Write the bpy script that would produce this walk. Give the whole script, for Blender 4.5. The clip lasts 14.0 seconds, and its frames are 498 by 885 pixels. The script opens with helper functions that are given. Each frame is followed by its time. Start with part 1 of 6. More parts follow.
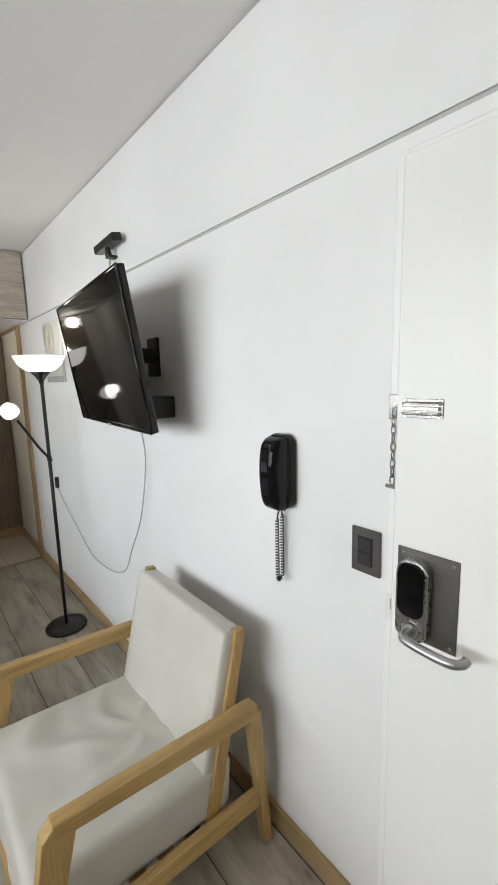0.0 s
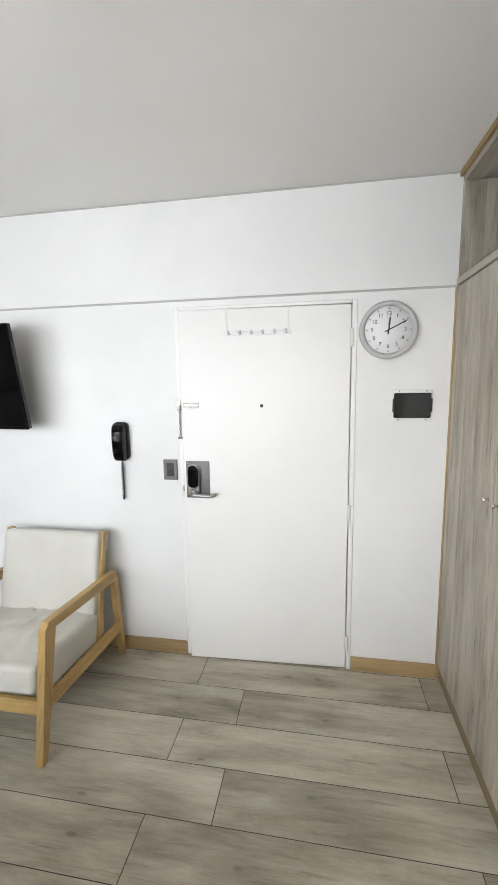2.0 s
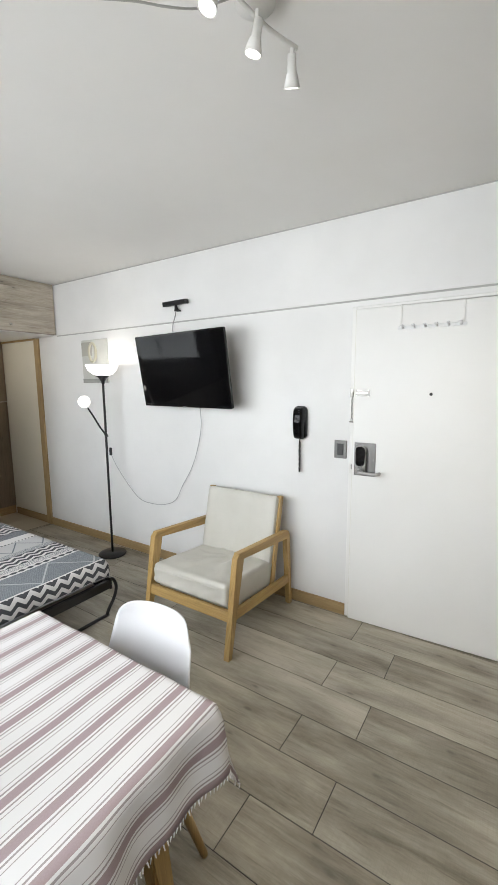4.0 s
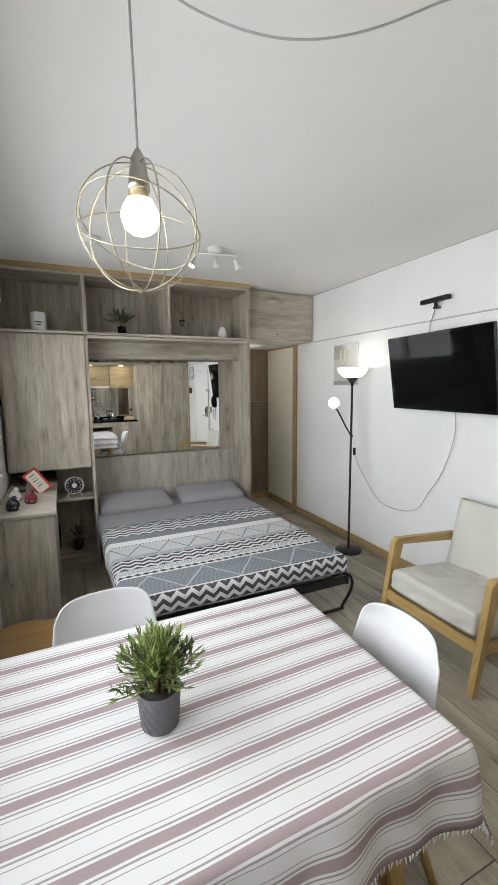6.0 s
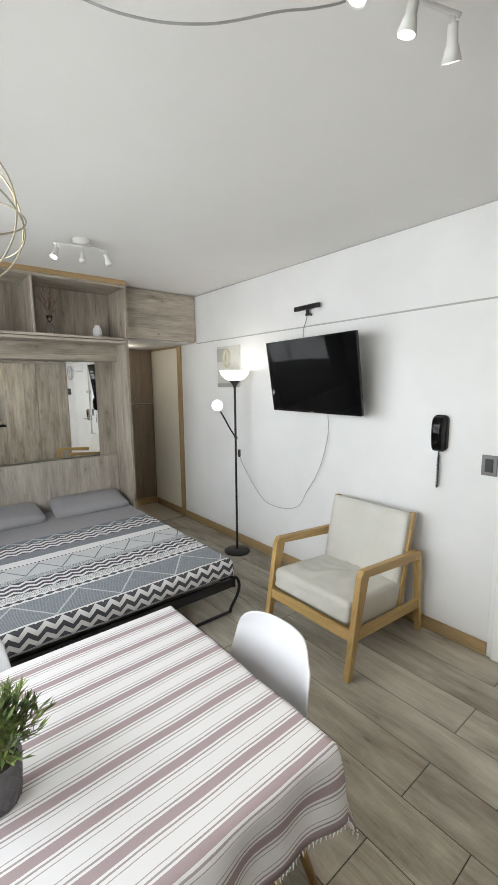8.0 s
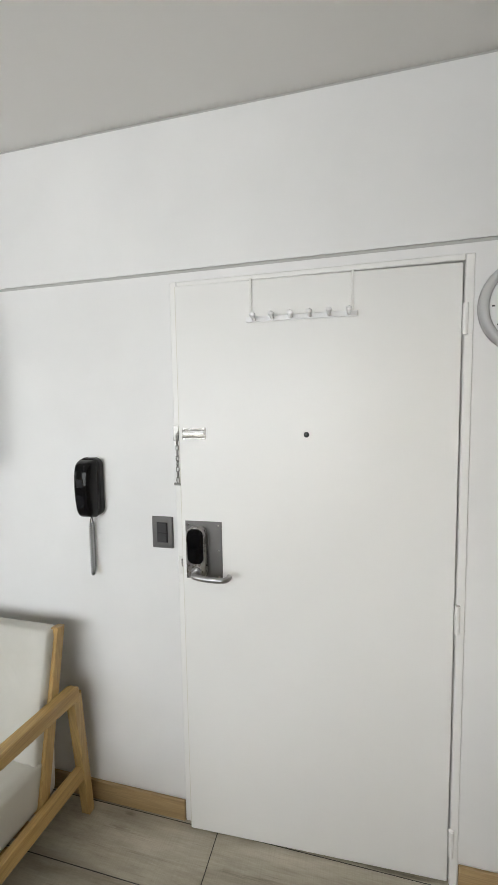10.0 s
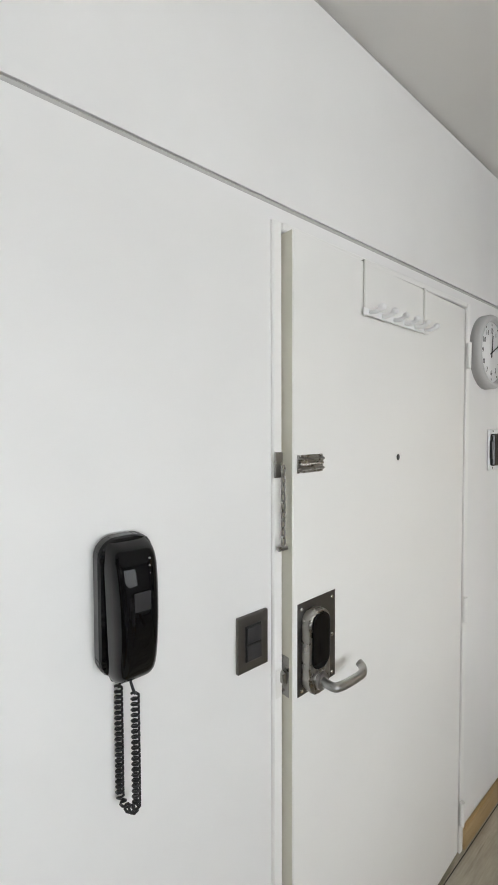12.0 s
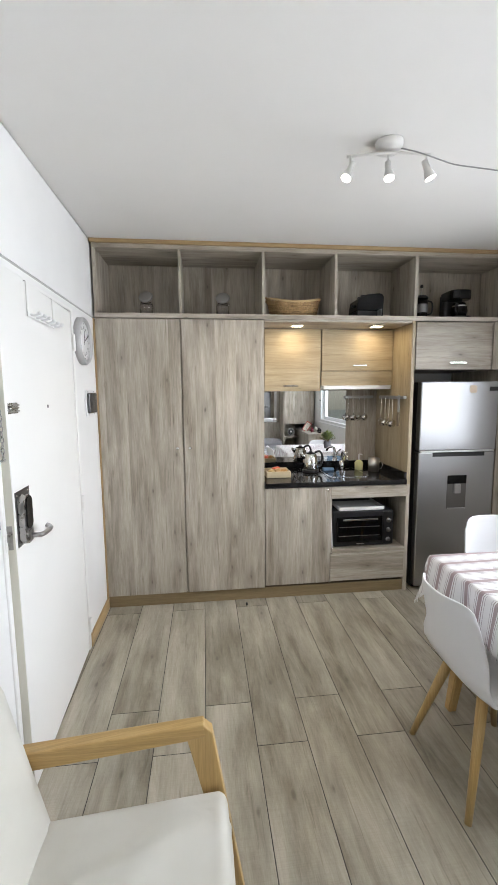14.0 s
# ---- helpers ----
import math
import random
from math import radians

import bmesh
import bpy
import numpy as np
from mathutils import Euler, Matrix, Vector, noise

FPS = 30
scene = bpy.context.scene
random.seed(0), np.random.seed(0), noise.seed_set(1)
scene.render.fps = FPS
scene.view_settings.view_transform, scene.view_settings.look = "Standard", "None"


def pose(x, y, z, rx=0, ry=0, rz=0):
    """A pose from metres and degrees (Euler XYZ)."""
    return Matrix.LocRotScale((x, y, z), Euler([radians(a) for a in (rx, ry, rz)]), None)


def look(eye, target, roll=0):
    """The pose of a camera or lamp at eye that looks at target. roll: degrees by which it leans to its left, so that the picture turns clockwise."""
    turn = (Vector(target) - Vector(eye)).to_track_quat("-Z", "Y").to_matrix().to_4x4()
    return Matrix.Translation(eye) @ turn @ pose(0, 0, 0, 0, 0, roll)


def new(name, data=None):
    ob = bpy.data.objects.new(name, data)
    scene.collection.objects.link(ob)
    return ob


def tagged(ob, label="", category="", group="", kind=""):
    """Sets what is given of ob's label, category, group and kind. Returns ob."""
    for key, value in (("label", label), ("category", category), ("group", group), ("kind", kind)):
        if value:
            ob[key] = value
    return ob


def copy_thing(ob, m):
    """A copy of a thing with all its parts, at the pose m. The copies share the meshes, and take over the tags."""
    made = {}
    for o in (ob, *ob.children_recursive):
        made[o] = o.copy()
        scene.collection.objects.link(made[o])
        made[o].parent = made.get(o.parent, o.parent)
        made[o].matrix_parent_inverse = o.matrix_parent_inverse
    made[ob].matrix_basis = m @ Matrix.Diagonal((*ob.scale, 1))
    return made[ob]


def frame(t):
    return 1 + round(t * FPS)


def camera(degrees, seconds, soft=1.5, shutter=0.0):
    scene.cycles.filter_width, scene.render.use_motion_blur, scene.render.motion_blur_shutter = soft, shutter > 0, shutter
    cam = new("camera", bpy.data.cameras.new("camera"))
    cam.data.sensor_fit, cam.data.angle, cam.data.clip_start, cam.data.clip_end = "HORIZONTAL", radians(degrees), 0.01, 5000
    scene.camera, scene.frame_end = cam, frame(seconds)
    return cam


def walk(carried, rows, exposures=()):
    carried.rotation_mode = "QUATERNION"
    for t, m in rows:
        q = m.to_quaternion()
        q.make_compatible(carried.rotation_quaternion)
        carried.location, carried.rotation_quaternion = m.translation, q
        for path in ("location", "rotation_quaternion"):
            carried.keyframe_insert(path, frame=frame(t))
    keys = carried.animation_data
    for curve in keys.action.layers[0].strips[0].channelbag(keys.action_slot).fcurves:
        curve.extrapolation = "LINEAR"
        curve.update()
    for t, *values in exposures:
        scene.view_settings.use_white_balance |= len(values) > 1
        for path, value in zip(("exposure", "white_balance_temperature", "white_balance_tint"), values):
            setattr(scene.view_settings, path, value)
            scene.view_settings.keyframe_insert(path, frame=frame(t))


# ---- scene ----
cam = camera(62.6, 14.0)
PATH = [
    (0, (0.152, 0.849, 1.569), (1.43, 2.356, 1.258), -1.5),
    (0.5, (-0.095, 0.794, 1.591), (1.555, 1.883, 1.286), -1.0),
    (1, (-0.451, 0.775, 1.573), (1.395, 1.495, 1.299), -0.8),
    (1.5, (-0.837, 0.702, 1.619), (1.085, 1.169, 1.323), -0.8),
    (1.9, (-1.117, 0.589, 1.635), (0.827, 0.95, 1.331), -0.9),
    (2, (-1.169, 0.568, 1.624), (0.779, 0.91, 1.327), -1.0),
    (2.2, (-1.244, 0.525, 1.62), (0.706, 0.853, 1.317), -0.8),
    (4.3, (-1.531, 0.457, 1.557), (-0.006, 1.719, 1.275), -0.5),
    (4.5, (-1.539, 0.455, 1.557), (-0.11, 1.826, 1.277), -0.6),
    (5, (-1.569, 0.467, 1.568), (-0.388, 2.057, 1.29), -0.5),
    (5.5, (-1.585, 0.477, 1.573), (-0.624, 2.209, 1.298), -0.6),
    (6, (-1.597, 0.488, 1.576), (-0.778, 2.292, 1.302), -0.6),
    (6.5, (-1.581, 0.516, 1.575), (-0.8, 2.336, 1.301), -0.6),
    (7, (-1.547, 0.526, 1.581), (-0.678, 2.306, 1.305), -0.5),
    (7.5, (-1.515, 0.518, 1.593), (-0.477, 2.205, 1.314), -0.5),
    (8, (-1.485, 0.504, 1.603), (-0.233, 2.038, 1.321), -0.6),
    (8.5, (-1.356, 0.465, 1.613), (0.127, 1.774, 1.325), -0.7),
    (9, (-1.054, 0.398, 1.605), (0.631, 1.437, 1.319), -0.7),
    (9.2, (-0.915, 0.399, 1.578), (0.839, 1.324, 1.319), -0.9),
    (11.3, (0.272, 1.674, 1.602), (2.205, 1.165, 1.488), 0.1),
    (11.5, (0.299, 1.759, 1.596), (2.155, 1.022, 1.489), 0.1),
    (12, (0.350, 1.935, 1.576), (1.899, 0.672, 1.507), -0.2),
    (12.5, (0.358, 2.104, 1.573), (1.423, 0.416, 1.444), 0.0),
    (13, (0.352, 2.259, 1.57), (0.911, 0.345, 1.408), -0.3),
    (13.5, (0.329, 2.571, 1.54), (0.449, 0.584, 1.348), -0.5),
    (14, (0.276, 2.833, 1.547), (0.061, 0.859, 1.305), -0.5),
]
EXPOSURES = [(0, -0.32, 6560, 12), (1, -0.40, 6580, 11.7), (2, -0.08, 6520, 12.5), (4.5, -0.28, 6560, 11), (6.5, -0.38, 6550, 10.8), (9, -0.30, 6640, 11), (11.4, -0.72, 6720, 12.2), (12, -0.50, 6640, 11.8), (12.5, -0.38, 6600, 11.6), (13, -0.10, 6460, 12.4), (13.5, 0.06, 6330, 13.2), (14, 0.12, 6330, 13.2)]
walk(cam, [(t, look(eye, target, roll)) for t, eye, target, roll in PATH], EXPOSURES)

# ---- light ----
world = bpy.data.worlds.new("sky")
scene.world = world
world.use_nodes = True
wn = world.node_tree.nodes
sky = wn.new("ShaderNodeTexSky")
sky.sky_type, sky.sun_disc = "NISHITA", False
sky.sun_elevation, sky.sun_rotation = radians(48), radians(100)
world.node_tree.links.new(sky.outputs["Color"], wn["Background"].inputs["Color"])
wn["Background"].inputs["Strength"].default_value = 0.12

sun = new("sun", bpy.data.lights.new("sun", "SUN"))
sun.data.energy, sun.data.angle, sun.data.color = 2.5, radians(0.6), (1.0, 0.95, 0.88)
sun.matrix_world = look((6, 1, 8), (0, 0, 0))


def area(name, eye, target, w, h, power, colour):
    li = bpy.data.lights.new(name, "AREA")
    li.shape, li.size, li.size_y, li.energy, li.color = "RECTANGLE", w, h, power, colour
    ob = new(name, li)
    ob.matrix_world = look(eye, target)
    return ob


def bulb_light(name, at, power, colour, radius=0.03):
    li = bpy.data.lights.new(name, "POINT")
    li.energy, li.color, li.shadow_soft_size = power, colour, radius
    ob = new(name, li)
    ob.location = at
    return ob


# daylight of the window's opening, falling in from above
day = area("window_daylight", (-2.55, 2.06, 1.75), (0.6, 2.00, 1.08), 3.5, 1.9, 87, (0.92, 0.97, 1.0))
day.data.spread = radians(155)
bulb_light("pendant_glow", (-1.405, 1.5, 1.965), 3.2, (1.0, 0.86, 0.62), 0.035)
bulb_light("floor_lamp_glow", (0.81, 3.515, 1.735), 1.5, (1.0, 0.95, 0.86), 0.04)
bulb_light("reading_lamp_glow", (0.60, 3.545, 1.425), 0.35, (1.0, 0.96, 0.9), 0.03)

# added point light without a fixture, brightens the passage from an unseen source
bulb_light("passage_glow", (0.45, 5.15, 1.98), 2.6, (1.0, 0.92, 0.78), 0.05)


def spot_light(name, at, target, power, colour, cone=95):
    li = bpy.data.lights.new(name, "SPOT")
    li.energy, li.color, li.shadow_soft_size, li.spot_size, li.spot_blend = power, colour, 0.025, radians(cone), 0.6
    ob = new(name, li)
    ob.matrix_world = look(at, target)
    return ob



# ---- materials ----
def material(name, colour=(0.8, 0.8, 0.8), rough=0.5, metal=0.0, spec=0.5):
    m = bpy.data.materials.new(name)
    m.use_nodes = True
    p = m.node_tree.nodes["Principled BSDF"]
    p.inputs["Base Color"].default_value = (*colour, 1)
    p.inputs["Roughness"].default_value = rough
    p.inputs["Metallic"].default_value = metal
    p.inputs["Specular IOR Level"].default_value = spec
    return m


def node(m, kind, **values):
    n = m.node_tree.nodes.new(kind)
    for k, v in values.items():
        if k == "op":
            n.operation = v
        else:
            n.inputs[k].default_value = v
    return n


def link(m, a, b):
    m.node_tree.links.new(a, b)


def principled(m):
    return m.node_tree.nodes["Principled BSDF"]


def maths(m, op, a, b=None, c=None):
    n = m.node_tree.nodes.new("ShaderNodeMath")
    n.operation = op
    for i, v in enumerate((a, b, c)):
        if v is None:
            continue
        if isinstance(v, (int, float)):
            n.inputs[i].default_value = v
        else:
            link(m, v, n.inputs[i])
    return n.outputs[0]


def ramp(m, fac, stops):
    n = m.node_tree.nodes.new("ShaderNodeValToRGB")
    els = n.color_ramp.elements
    while len(els) < len(stops):
        els.new(0.5)
    for e, (at, col) in zip(els, stops):
        e.position, e.color = at, (*col, 1)
    link(m, fac, n.inputs[0])
    return n.outputs[0]


def mix(m, fac, a, b, mode="MIX"):
    n = m.node_tree.nodes.new("ShaderNodeMix")
    n.data_type, n.blend_type = "RGBA", mode
    for v, i in ((fac, 0), (a, 6), (b, 7)):
        if isinstance(v, (int, float)):
            n.inputs[i].default_value = v
        elif isinstance(v, tuple):
            n.inputs[i].default_value = (*v, 1)
        else:
            link(m, v, n.inputs[i])
    return n.outputs[2]


def coords(m, scale, spread=7.0):
    """Object coordinates, shifted by a random amount for each object, then scaled."""
    tc = m.node_tree.nodes.new("ShaderNodeTexCoord")
    oi = m.node_tree.nodes.new("ShaderNodeObjectInfo")
    r = maths(m, "MULTIPLY", oi.outputs["Random"], spread)
    add = m.node_tree.nodes.new("ShaderNodeVectorMath")
    add.operation = "ADD"
    link(m, tc.outputs["Object"], add.inputs[0])
    link(m, r, add.inputs[1])
    mul = m.node_tree.nodes.new("ShaderNodeVectorMath")
    mul.operation = "MULTIPLY"
    link(m, add.outputs[0], mul.inputs[0])
    mul.inputs[1].default_value = scale
    return mul.outputs[0], oi.outputs["Random"]


def noise_tex(m, vec, scale=1.0, detail=4.0, rough=0.55, distortion=0.0):
    n = node(m, "ShaderNodeTexNoise", Scale=scale, Detail=detail, Roughness=rough, Distortion=distortion)
    if vec is not None:
        link(m, vec, n.inputs["Vector"])
    return n.outputs[0]


def bump(m, height, strength=0.1, distance=0.002):
    b = node(m, "ShaderNodeBump", Strength=strength, Distance=distance)
    link(m, height, b.inputs["Height"])
    link(m, b.outputs[0], principled(m).inputs["Normal"])


def stretch(axis, across, along):
    return tuple(along if a == axis else across for a in "xyz")


def wood(name, dark, mid, light, axis="z", across=24.0, along=1.6, rough=0.5, knots=0.0, vary=0.10, contrast=0.8, streak=0.6, strip=0.0, knot_cell=(6.5, 2.6), saw=0.0, fine=0.9):
    """Sawn or printed wood with its grain along one axis: strips, streaks, fibres, dark checks and knots."""
    m = material(name, mid, rough)
    v, rnd = coords(m, (1, 1, 1))
    sp = m.node_tree.nodes.new("ShaderNodeSeparateXYZ")
    link(m, v, sp.inputs[0])
    a = sp.outputs["xyz".index(axis)]
    o1, o2 = [sp.outputs[i] for i in range(3) if "xyz"[i] != axis]
    u = maths(m, "ADD", o1, o2)
    tone = maths(m, "ADD", 1.0 - vary, maths(m, "MULTIPLY", rnd, 2 * vary))
    if strip:
        wn = m.node_tree.nodes.new("ShaderNodeTexWhiteNoise")
        wn.noise_dimensions = "1D"
        link(m, maths(m, "FLOOR", maths(m, "DIVIDE", u, strip)), wn.inputs["W"])
        a = maths(m, "ADD", a, maths(m, "MULTIPLY", wn.outputs["Value"], 9.0))
        tone = maths(m, "MULTIPLY", tone, maths(m, "ADD", 0.95, maths(m, "MULTIPLY", wn.outputs["Value"], 0.10)))

    def plane(fu, fa):
        c = m.node_tree.nodes.new("ShaderNodeCombineXYZ")
        link(m, maths(m, "MULTIPLY", u, fu), c.inputs[0])
        link(m, maths(m, "MULTIPLY", a, fa), c.inputs[1])
        return c.outputs[0]

    kd = None
    if knots:
        vo = node(m, "ShaderNodeTexVoronoi", Scale=1.0, Randomness=0.9)
        vo.voronoi_dimensions = "2D"
        link(m, plane(*knot_cell), vo.inputs["Vector"])
        sep = m.node_tree.nodes.new("ShaderNodeSeparateColor")
        link(m, vo.outputs["Color"], sep.inputs[0])
        some = maths(m, "GREATER_THAN", sep.outputs[0], 0.55)
        kd = maths(m, "ADD", vo.outputs["Distance"], maths(m, "MULTIPLY", noise_tex(m, plane(40, 14), 1.0, 2.0), 0.07))
    big = noise_tex(m, plane(across, along), 1.0, 9.0, 0.72, 0.3)
    broad = noise_tex(m, plane(across * 0.3, along * 0.6), 1.0, 2.0, 0.5)
    w = 0.17 / contrast
    col = ramp(m, maths(m, "ADD", maths(m, "MULTIPLY", big, 0.62), maths(m, "MULTIPLY", broad, 0.38)), [(0.5 - w, dark), (0.5, mid), (0.5 + w, light)])
    fibre = noise_tex(m, plane(240, 7.0), 1.0, 3.0, 0.65)
    col = mix(m, fine, col, ramp(m, fibre, [(0.30, (0.78, 0.765, 0.745)), (0.62, (1.06, 1.06, 1.06))]), "MULTIPLY")
    check = noise_tex(m, plane(55, 2.4), 1.0, 5.0, 0.7, 0.4)
    col = mix(m, streak, col, ramp(m, check, [(0.335, (0.50, 0.47, 0.43)), (0.415, (1.0, 1.0, 1.0))]), "MULTIPLY")
    if saw:
        cuts = noise_tex(m, plane(9, 260), 1.0, 2.0, 0.6)
        col = mix(m, saw, col, ramp(m, cuts, [(0.36, (0.80, 0.79, 0.77)), (0.56, (1.0, 1.0, 1.0))]), "MULTIPLY")
    if knots:
        halo = maths(m, "MULTIPLY", some, maths(m, "SUBTRACT", 1.0, ramp(m, kd, [(0.05, (0, 0, 0)), (0.30, (1, 1, 1))])))
        core = maths(m, "MULTIPLY", some, maths(m, "SUBTRACT", 1.0, ramp(m, kd, [(0.045, (0, 0, 0)), (0.085, (1, 1, 1))])))
        col = mix(m, maths(m, "MULTIPLY", halo, 0.55 * knots), col, tuple(0.72 * c for c in dark))
        col = mix(m, maths(m, "MULTIPLY", core, 0.7 * knots), col, tuple(0.42 * c for c in dark))
    hsv = m.node_tree.nodes.new("ShaderNodeHueSaturation")
    link(m, col, hsv.inputs["Color"])
    link(m, tone, hsv.inputs["Value"])
    link(m, hsv.outputs[0], principled(m).inputs["Base Color"])
    link(m, maths(m, "ADD", rough - 0.08, maths(m, "MULTIPLY", fibre, 0.16)), principled(m).inputs["Roughness"])
    bump(m, maths(m, "ADD", fibre, check), 0.10, 0.001)
    return m


def painted(name, colour, rough=0.6, amount=0.04, relief=0.06):
    m = material(name, colour, rough)
    v, _ = coords(m, (1.3, 1.3, 1.3))
    n = noise_tex(m, v, 1.0, 5.0)
    lo, hi = tuple(c * (1 - amount) for c in colour), tuple(min(1, c * (1 + amount)) for c in colour)
    link(m, ramp(m, n, [(0.35, lo), (0.65, hi)]), principled(m).inputs["Base Color"])
    v2, _ = coords(m, (160, 160, 160))
    bump(m, noise_tex(m, v2, 1.0, 2.0), relief, 0.001)
    return m


def metal(name, colour, rough=0.3, axis=None):
    m = material(name, colour, rough, 1.0)
    v, _ = coords(m, stretch(axis, 400, 6) if axis else (60, 60, 60))
    n = noise_tex(m, v, 1.0, 3.0)
    link(m, maths(m, "ADD", rough - 0.06, maths(m, "MULTIPLY", n, 0.12)), principled(m).inputs["Roughness"])
    return m


def glowing(name, colour, strength):
    m = material(name, colour, 0.4)
    principled(m).inputs["Emission Color"].default_value = (*colour, 1)
    principled(m).inputs["Emission Strength"].default_value = strength
    return m


def glass(name, tint=(1, 1, 1), rough=0.0, ior=1.45):
    m = material(name, tint, rough)
    principled(m).inputs["Transmission Weight"].default_value = 1.0
    principled(m).inputs["IOR"].default_value = ior
    return m


WALL = painted("white_wall_paint", (0.775, 0.77, 0.76), 0.55)
CEIL = painted("white_ceiling_paint", (0.785, 0.77, 0.745), 0.7, 0.02)
GAP = material("shadow_gap", (0.46, 0.455, 0.44), 0.8)
DOOR = painted("cream_door_enamel", (0.80, 0.793, 0.772), 0.4, 0.02, 0.03)
DOOR_EDGE = painted("cream_door_edge", (0.66, 0.64, 0.55), 0.5, 0.03)
CREAM = painted("cream_panel", (0.80, 0.77, 0.68), 0.5, 0.03)
G_D, G_M, G_L = (0.205, 0.174, 0.132), (0.405, 0.360, 0.296), (0.575, 0.530, 0.458)
OAK = dict(across=17.0, along=1.7, rough=0.48, knots=0.85, contrast=0.95, streak=0.7, strip=0.145)
OAK_V = wood("grey_oak_upright", G_D, G_M, G_L, "z", **OAK)
OAK_H = wood("grey_oak_level", G_D, G_M, G_L, "x", **OAK)
OAK_Y = wood("grey_oak_deep", G_D, G_M, G_L, "y", **OAK)
H_TONES = (0.25, 0.19, 0.105), (0.375, 0.305, 0.195), (0.49, 0.415, 0.285)
HONEY = wood("honey_oak_level", *H_TONES, "x", 24, 1.6, 0.45, 0.5)
HONEY_V = wood("honey_oak_upright", *H_TONES, "z", 24, 1.6, 0.45, 0.5)
BROWN_V = wood("brown_oak_upright", (0.14, 0.105, 0.07), (0.215, 0.168, 0.12), (0.29, 0.232, 0.17), "z", 24, 1.4, 0.5, 0.3)
P_TONES = (0.29, 0.19, 0.085), (0.38, 0.262, 0.125), (0.46, 0.33, 0.17)
PINE_X = wood("pine_trim_level", *P_TONES, "x", 40, 1.6, 0.5, streak=0.3)
PINE_Y = wood("pine_trim_deep", *P_TONES, "y", 40, 1.6, 0.5, streak=0.3)
PINE_Z = wood("pine_trim_upright", *P_TONES, "z", 40, 1.6, 0.5, streak=0.3)
# the trim's pine, darkened to paint in the shade of the plinth's recess
PINE_SHADED = wood("shaded_pine_plinth", (0.15, 0.105, 0.05), (0.21, 0.155, 0.08), (0.27, 0.205, 0.11), "x", 40, 1.6, 0.5, streak=0.3)
B_TONES = (0.33, 0.205, 0.072), (0.465, 0.305, 0.112), (0.57, 0.405, 0.17)
BEECH_X = wood("beech_level", *B_TONES, "x", 38, 1.8, 0.42, 0.2, streak=0.25)
BEECH_Y = wood("beech_deep", *B_TONES, "y", 38, 1.8, 0.42, 0.2, streak=0.25)
BEECH_Z = wood("beech_upright", *B_TONES, "z", 38, 1.8, 0.42, 0.2, streak=0.25)
TILE = wood("wood_look_floor_tile", (0.170, 0.149, 0.108), (0.362, 0.330, 0.260), (0.53, 0.493, 0.410), "y", 8.5, 1.5, 0.36, 0.65, 0.08, 1.22, 0.5, knot_cell=(4.6, 1.9), saw=0.3, fine=0.4)
GROUT = material("dark_grout", (0.05, 0.045, 0.04), 0.9)
BLACK = material("black_plastic", (0.012, 0.012, 0.013), 0.35)
GLOSS = material("gloss_black_plastic", (0.003, 0.003, 0.0035), 0.04, 0, 0.28)
SCREEN = material("dark_screen_glass", (0.003, 0.003, 0.0035), 0.06, 0, 0.2)
BLACK_METAL = material("black_painted_metal", (0.014, 0.014, 0.015), 0.32)
STEEL = metal("brushed_steel", (0.45, 0.45, 0.45), 0.30, "x")
STEEL_DARK = metal("dark_brushed_steel", (0.20, 0.195, 0.19), 0.36, "y")
NICKEL = metal("worn_nickel", (0.36, 0.35, 0.33), 0.28)
CHROME = metal("chrome", (0.75, 0.75, 0.74), 0.12)
FRIDGE = metal("fridge_steel", (0.39, 0.39, 0.395), 0.34, "x")
MIRROR = material("mirror_silver", (0.88, 0.89, 0.89), 0.015, 1.0)
WHITE = material("white_plastic", (0.80, 0.80, 0.80), 0.38)
PVC = material("white_window_frame", (0.80, 0.81, 0.82), 0.35)
PALE_METAL = material("white_lacquered_metal", (0.74, 0.73, 0.70), 0.4)
SHELL = material("white_chair_shell", (0.70, 0.70, 0.71), 0.33)
GRANITE = material("black_granite", (0.012, 0.012, 0.013), 0.07)
GLASS = glass("clear_glass")
PANE = glass("window_pane", (1, 1, 1), 0.0, 1.02)
BULB = glowing("lit_bulb", (1.0, 0.90, 0.70), 14.0)
SPOT_GLOW = glowing("lit_spot_face", (1.0, 0.95, 0.85), 9.0)
WARM_GLOW = glowing("lit_cabinet_spot", (1.0, 0.82, 0.50), 14.0)
BOWL = glowing("lit_milk_glass", (1.0, 0.98, 0.94), 1.1)


# ---- building helpers ----
ORIGIN = {}


def thing(name, at, label="", category="", group="", kind=""):
    ob = new(name)
    ob.location = at
    ob.empty_display_size = 0.1
    ORIGIN[ob.name] = Vector(at)
    return tagged(ob, label, category, group, kind)


def part(name, bm, mat, parent=None, label="", smooth=False, centre=True):
    """Links a bmesh, given in the place's coordinates, as one mesh object."""
    c = Vector((0, 0, 0))
    if centre and bm.verts:
        lo = Vector([min(v.co[i] for v in bm.verts) for i in range(3)])
        hi = Vector([max(v.co[i] for v in bm.verts) for i in range(3)])
        c = (lo + hi) / 2
        bmesh.ops.translate(bm, verts=bm.verts, vec=-c)
    me = bpy.data.meshes.new(name)
    bm.normal_update()
    bm.to_mesh(me)
    bm.free()
    me.materials.append(mat)
    if smooth:
        me.shade_smooth()
    ob = new(name, me)
    ORIGIN[ob.name] = c
    if parent:
        ob.parent = parent
        ob.location = c - ORIGIN[parent.name]
    else:
        ob.location = c
    if label:
        ob["label"] = label
    return ob


